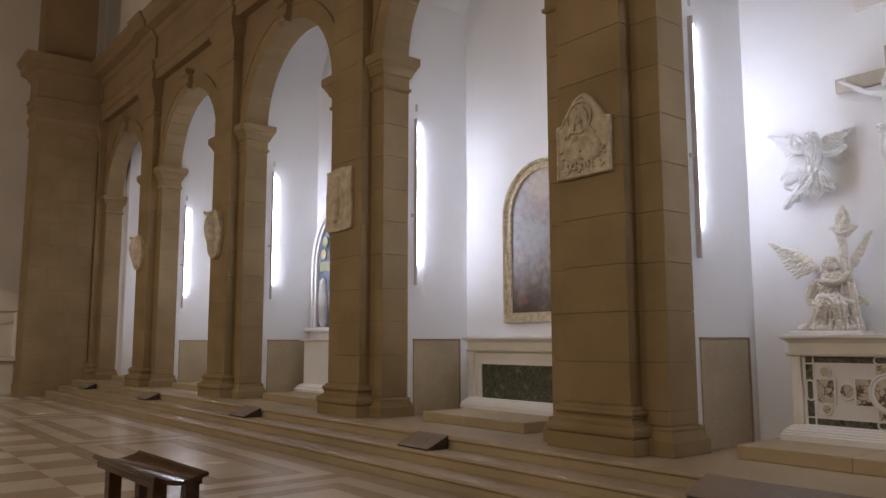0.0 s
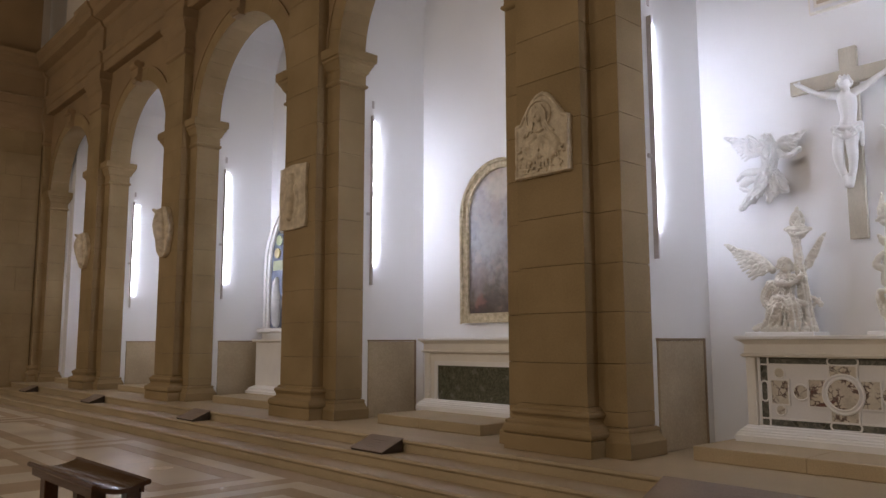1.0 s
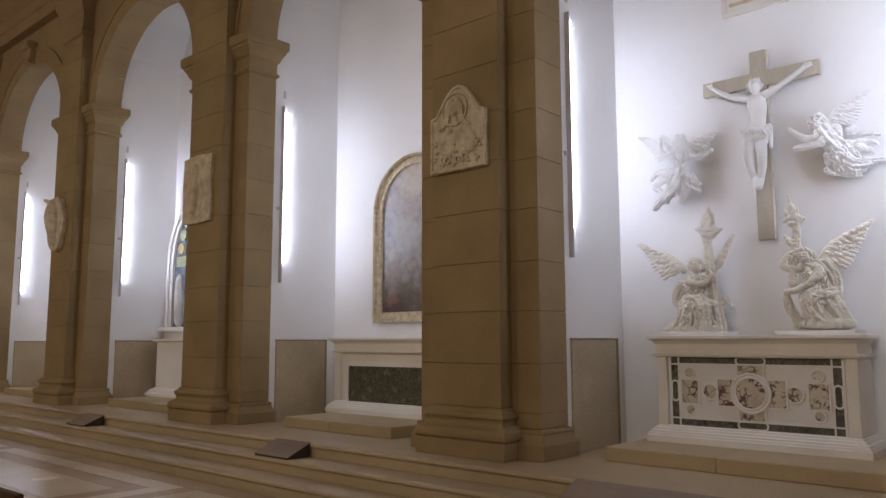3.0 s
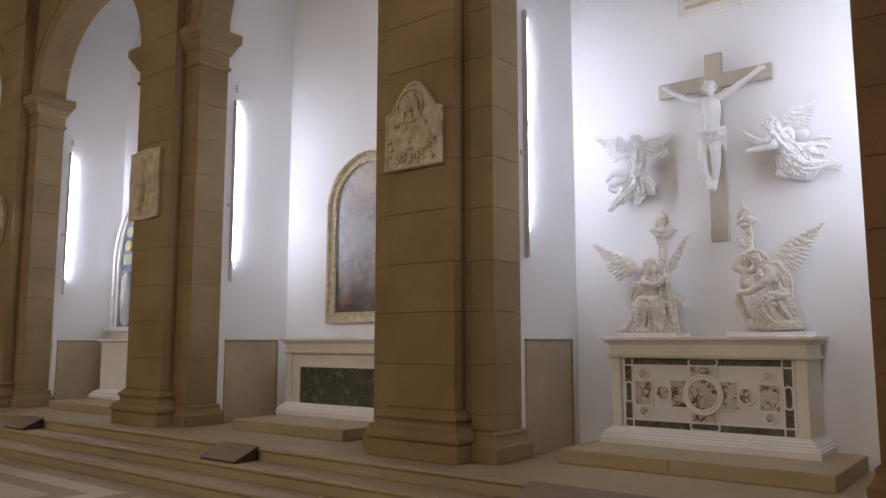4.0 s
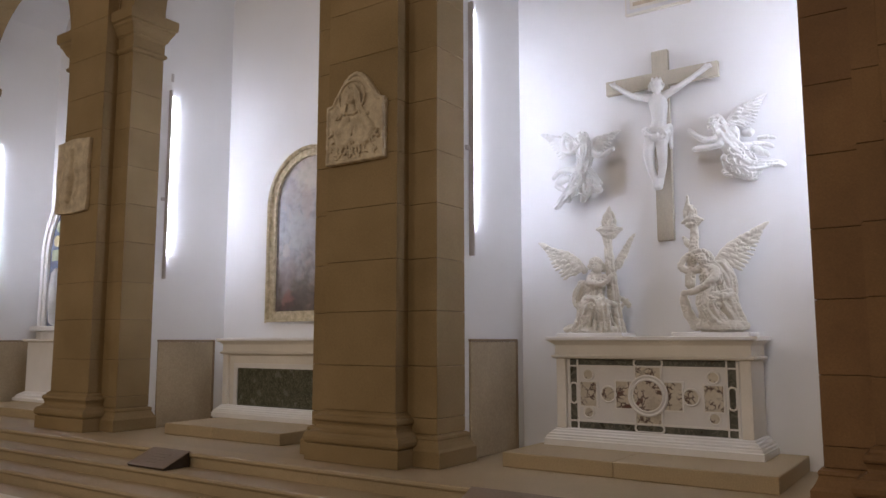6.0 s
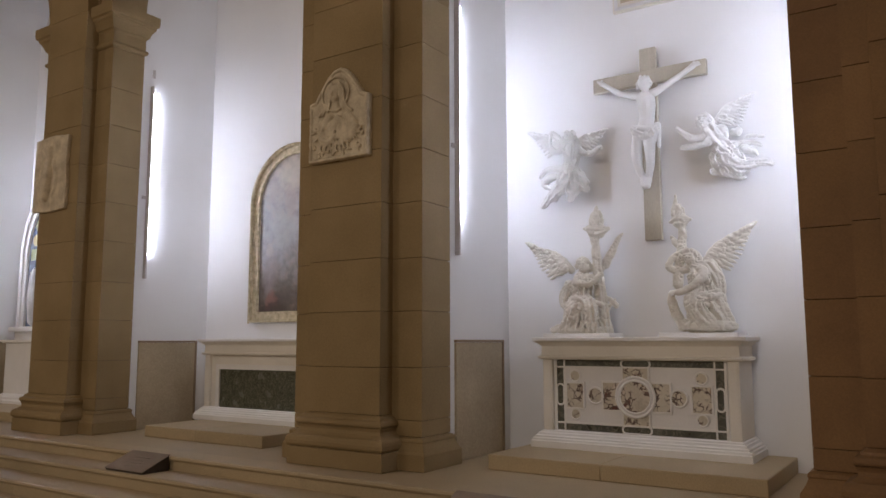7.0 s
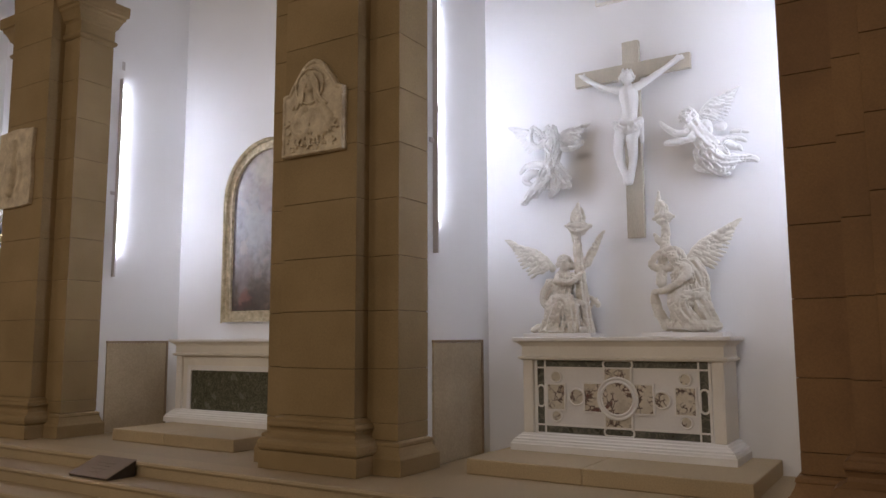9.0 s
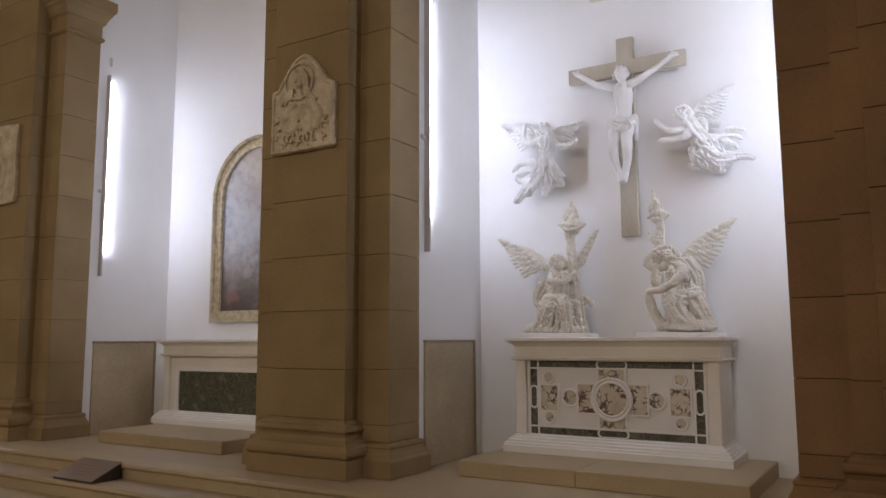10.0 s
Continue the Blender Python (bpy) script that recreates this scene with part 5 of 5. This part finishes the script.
def slab_relief(yc, zc, w, h, seed, tilt=0.0):
    bm = bmesh.new()
    x = PIL_X
    rnd = random.Random(seed)
    prism(bm, [(yc - w, zc - h), (yc - w - 0.015, zc - h * 0.4), (yc - w + 0.01, zc + h * 0.3), (yc - w - 0.02, zc + h), (yc, zc + h + 0.03), (yc + w, zc + h), (yc + w + 0.01, zc), (yc + w, zc - h), (yc, zc - h - 0.02)], x - 0.05, x + 0.004, "x")
    limb(bm, (x - 0.05, yc, zc + h * 0.62, 0.07), (x - 0.05, yc, zc + h * 0.5, 0.06))
    limb(bm, (x - 0.05, yc, zc + h * 0.4, 0.07), (x - 0.055, yc + 0.02, zc - h * 0.1, 0.09), (x - 0.05, yc + 0.05, zc - h * 0.6, 0.07))
    limb(bm, (x - 0.05, yc + 0.1, zc + h * 0.3, 0.035), (x - 0.05, yc + 0.17, zc, 0.035), (x - 0.05, yc + 0.1, zc - h * 0.3, 0.03))
    limb(bm, (x - 0.05, yc - 0.1, zc + h * 0.3, 0.035), (x - 0.05, yc - 0.16, zc - 0.1, 0.035), (x - 0.05, yc - 0.08, zc - h * 0.6, 0.03))
    for k in range(26):
        y, z = rnd.uniform(-w * 0.85, w * 0.85), rnd.uniform(-h * 0.85, h * 0.85)
        limb(bm, (x - 0.042, yc + y, zc + z, 0.02), (x - 0.046, yc + y + rnd.uniform(-0.06, 0.06), zc + z + rnd.uniform(-0.06, 0.06), 0.018), seg=6)
    return bm


sculpt("relief_plaque", slab_relief(pier_y(1) + 0.13, 3.53, 0.34, 0.45, 3), RELIEF, 0.01, "worn rectangular carved stone relief slab", "plaque", "carved plaques on the piers")


def oval_relief(yc, zc, h):
    bm = bmesh.new()
    x = PIL_X
    poly = [(yc + 0.30 * math.sin(2 * math.pi * k / 24) * (1 + 0.08 * math.sin(5 * k)), zc + h * math.cos(2 * math.pi * k / 24)) for k in range(24)]
    prism(bm, poly, x - 0.10, x + 0.004, "x")
    limb(bm, (x - 0.10, yc + 0.08, zc + h * 0.75, 0.09), (x - 0.13, yc, zc + h * 0.2, 0.14), (x - 0.10, yc - 0.05, zc - h * 0.6, 0.09))
    limb(bm, (x - 0.10, yc + 0.2, zc + h * 0.8, 0.05), (x - 0.18, yc + 0.22, zc + h * 0.9, 0.03))
    return bm


sculpt("relief_plaque", oval_relief(pier_y(2) + 0.10, 3.52, 0.48), RELIEF, 0.014, "tall oval carved stone coat of arms", "plaque", "carved plaques on the piers")
sculpt("relief_plaque", oval_relief(pier_y(3) + 0.14, 3.58, 0.42), RELIEF, 0.014, "tall oval carved stone coat of arms", "plaque", "carved plaques on the piers")


# slanting title boards on the steps
def make_board(half, label, group):
    board = thing("title_board", label, "information board", group)
    z0, z1, xa, xb = 0.319, 0.452, -0.835, -0.557
    part("wedge", prism(bmesh.new(), [(xa, z0), (xa, z0 + 0.018), (xb, z1), (xb, z0)], -half + 0.008, half - 0.008, "y"), BOARD_SIDE, board)
    poly = [(xa - 0.006, z0 + 0.0165), (xa - 0.009, z0 + 0.0225), (xb + 0.004, z1 + 0.0115), (xb + 0.007, z1 + 0.0055)]
    part("board_face", prism(bmesh.new(), poly, -half, half, "y"), BOARD, board, "dark bronze-coloured face")
    for k in range(4):
        t = 0.22 + 0.15 * k
        x, z = xa - 0.009 + (xb - xa + 0.013) * t, z0 + 0.0225 + (z1 - z0 - 0.011) * t
        w = (0.07, 0.11, 0.09, 0.12)[k]
        part("lettering_bar", prism(bmesh.new(), [(x, z + 0.0005), (x + 0.016, z + 0.0075), (x + 0.0165, z + 0.0095), (x - 0.0005, z + 0.002)], -w, w, "y"), INK, board)
    return board


board = make_board(0.28, "dark slanting information board resting on the steps", "boards on the steps")
Y_BOARD = 2.73
board.location = (0, Y_BOARD, 0)
for k in (1, 2, 3):
    copy_thing(board, pose(0, Y_BOARD + BAY * k, 0))
make_board(0.74, "broad dark slanting information board before the crucifix altar", "").location = (0, bay_y(0), 0)


# wooden bench in the nave
def make_bench():
    bench = thing("bench", "dark polished wooden bench with a dished seat and thick legs", "bench")
    bm = bmesh.new()
    n = 14
    top, low = [], []
    for i in range(n + 1):
        t = i / n
        x = -0.175 + 0.35 * t
        dish = -0.04 * math.sin(math.pi * t)
        top.append((x, 0.487 + dish))
        low.append((x, 0.455 + dish))
    prism(bm, top + low[::-1], -0.70, 0.70, "y")
    part("seat", bm, WOOD, bench)
    for s in (-1, 1):
        bm = bmesh.new()
        cyl(bm, (s * 0.18, 0, 0.476), 0.02, 1.42, "y", 14)
        part("rolled_edge", bm, WOOD, bench)
        part("apron", cube(s * 0.165 - 0.012, s * 0.165 + 0.012, -0.65, 0.65, 0.40, 0.458), WOOD, bench)
        for y in (-0.57, 0.40):
            part("leg", cube(s * 0.12 - 0.05, s * 0.12 + 0.05, y - 0.055, y + 0.055, 0, 0.452, bevel=0.005), WOOD, bench)
    for y in (-0.57, 0.40):
        part("cross_rail", cube(-0.07, 0.07, y - 0.015, y + 0.015, 0.10, 0.16), WOOD, bench)
    return bench


bench = make_bench()
bench.matrix_world = pose(-3.875, 2.09, NAVE_Z, 0, 0, 1.2)

# small tabernacle at the far end of the nave
tab = thing("wall_tabernacle", "carved pale stone wall tabernacle with a round top", "tabernacle")
part("shelf", cube(-2.62, -1.60, 19.6, 20.3, 0.95, 1.08, bevel=0.02), CREAM, tab)
part("support", cube(-2.5, -1.75, 19.75, 20.3, NAVE_Z - 0.005, 0.95, bevel=0.02), CREAM, tab)
part("niche_body", cube(-2.55, -1.68, 19.85, 20.3, 1.08, 2.3, bevel=0.02), CREAM, tab)
for x in (-2.5, -1.75):
    bm = bmesh.new()
    cyl(bm, (x, 19.8, 1.69), 0.07, 1.2, "z", 16)
    part("colonnette", bm, CREAM, tab)
part("ledge", cube(-2.62, -1.60, 19.7, 20.3, 2.3, 2.42, bevel=0.02), CREAM, tab)
bm = bmesh.new()
cyl(bm, (-2.1, 20.05, 2.42), 0.45, 0.5, "y", 32)
part("round_top", bm, CREAM, tab)

# ---- floor pieces ----
part("end_floor_slab", cube(-7, -1.19, 18.0, 21.48, -0.05, NAVE_Z - 0.004), FLOOR_LIGHT, floor)


def tile(x0, x1, y0, y1, mat):
    bm = cube(x0 + 0.0015, x1 - 0.0015, y0 + 0.0015, y1 - 0.0015, NAVE_Z - 0.03, NAVE_Z)
    part("floor_tile", bm, mat, floor)


# a plain strip beside the steps, then framed panels, then a chequered field
for y0 in np.arange(-9.0, 18.5, 1.5):
    tile(-1.46, -1.185, y0, y0 + 1.5, FLOOR_DARK)
for k in range(-2, 5):
    y0 = PIER_Y - BAY / 2 + BAY * k
    x0, x1 = -3.298, -1.46
    b = 0.24
    tile(x0, x1, y0, y0 + b, FLOOR_DARK)
    tile(x0, x0 + b, y0 + b, y0 + BAY, FLOOR_DARK)
    tile(x0 + b, x1, y0 + b, y0 + 2 * b, FLOOR_LIGHT)
    tile(x0 + b, x0 + 2 * b, y0 + 2 * b, y0 + BAY - b, FLOOR_LIGHT)
    tile(x1 - b, x1, y0 + 2 * b, y0 + BAY - b, FLOOR_LIGHT)
    tile(x0 + b, x1, y0 + BAY - b, y0 + BAY, FLOOR_LIGHT)
    ix0, ix1, iy0, iy1 = x0 + 2 * b, x1 - b, y0 + 2 * b, y0 + BAY - b
    tile(ix0, ix1, iy0, iy0 + b, FLOOR_DARK)
    tile(ix0, ix1, iy1 - b, iy1, FLOOR_DARK)
    tile(ix0, ix0 + b, iy0 + b, iy1 - b, FLOOR_DARK)
    tile(ix1 - b, ix1, iy0 + b, iy1 - b, FLOOR_DARK)
    my = (iy0 + iy1) / 2
    tile(ix0 + b, ix1 - b, iy0 + b, my, FLOOR_LIGHT)
    tile(ix0 + b, ix1 - b, my, iy1 - b, FLOOR_LIGHT)
S_T = 0.62
for i in range(5):
    for j in range(30):
        x1 = -3.30 - S_T * i
        y0 = 0.0 + S_T * j
        if y0 < 18.5:
            tile(x1 - S_T, x1, y0, y0 + S_T, FLOOR_DARK if (i + j) % 2 else FLOOR_LIGHT)
for shade, mat in ((0, FLOOR_LIGHT), (1, FLOOR_DARK)):
    bm = bmesh.new()
    for i in range(15):
        for j in range(-19, 30):
            x1, y0 = -3.30 - S_T * i, S_T * j
            if (i + j) % 2 == shade and not (i < 5 and j >= 0) and y0 < 18.5:
                box(bm, x1 - S_T + 0.0015, x1 - 0.0015, y0 + 0.0015, y0 + S_T - 0.0015, NAVE_Z - 0.03, NAVE_Z)
    tagged(part("chequered_tiles", bm, mat, floor), kind="stuff")
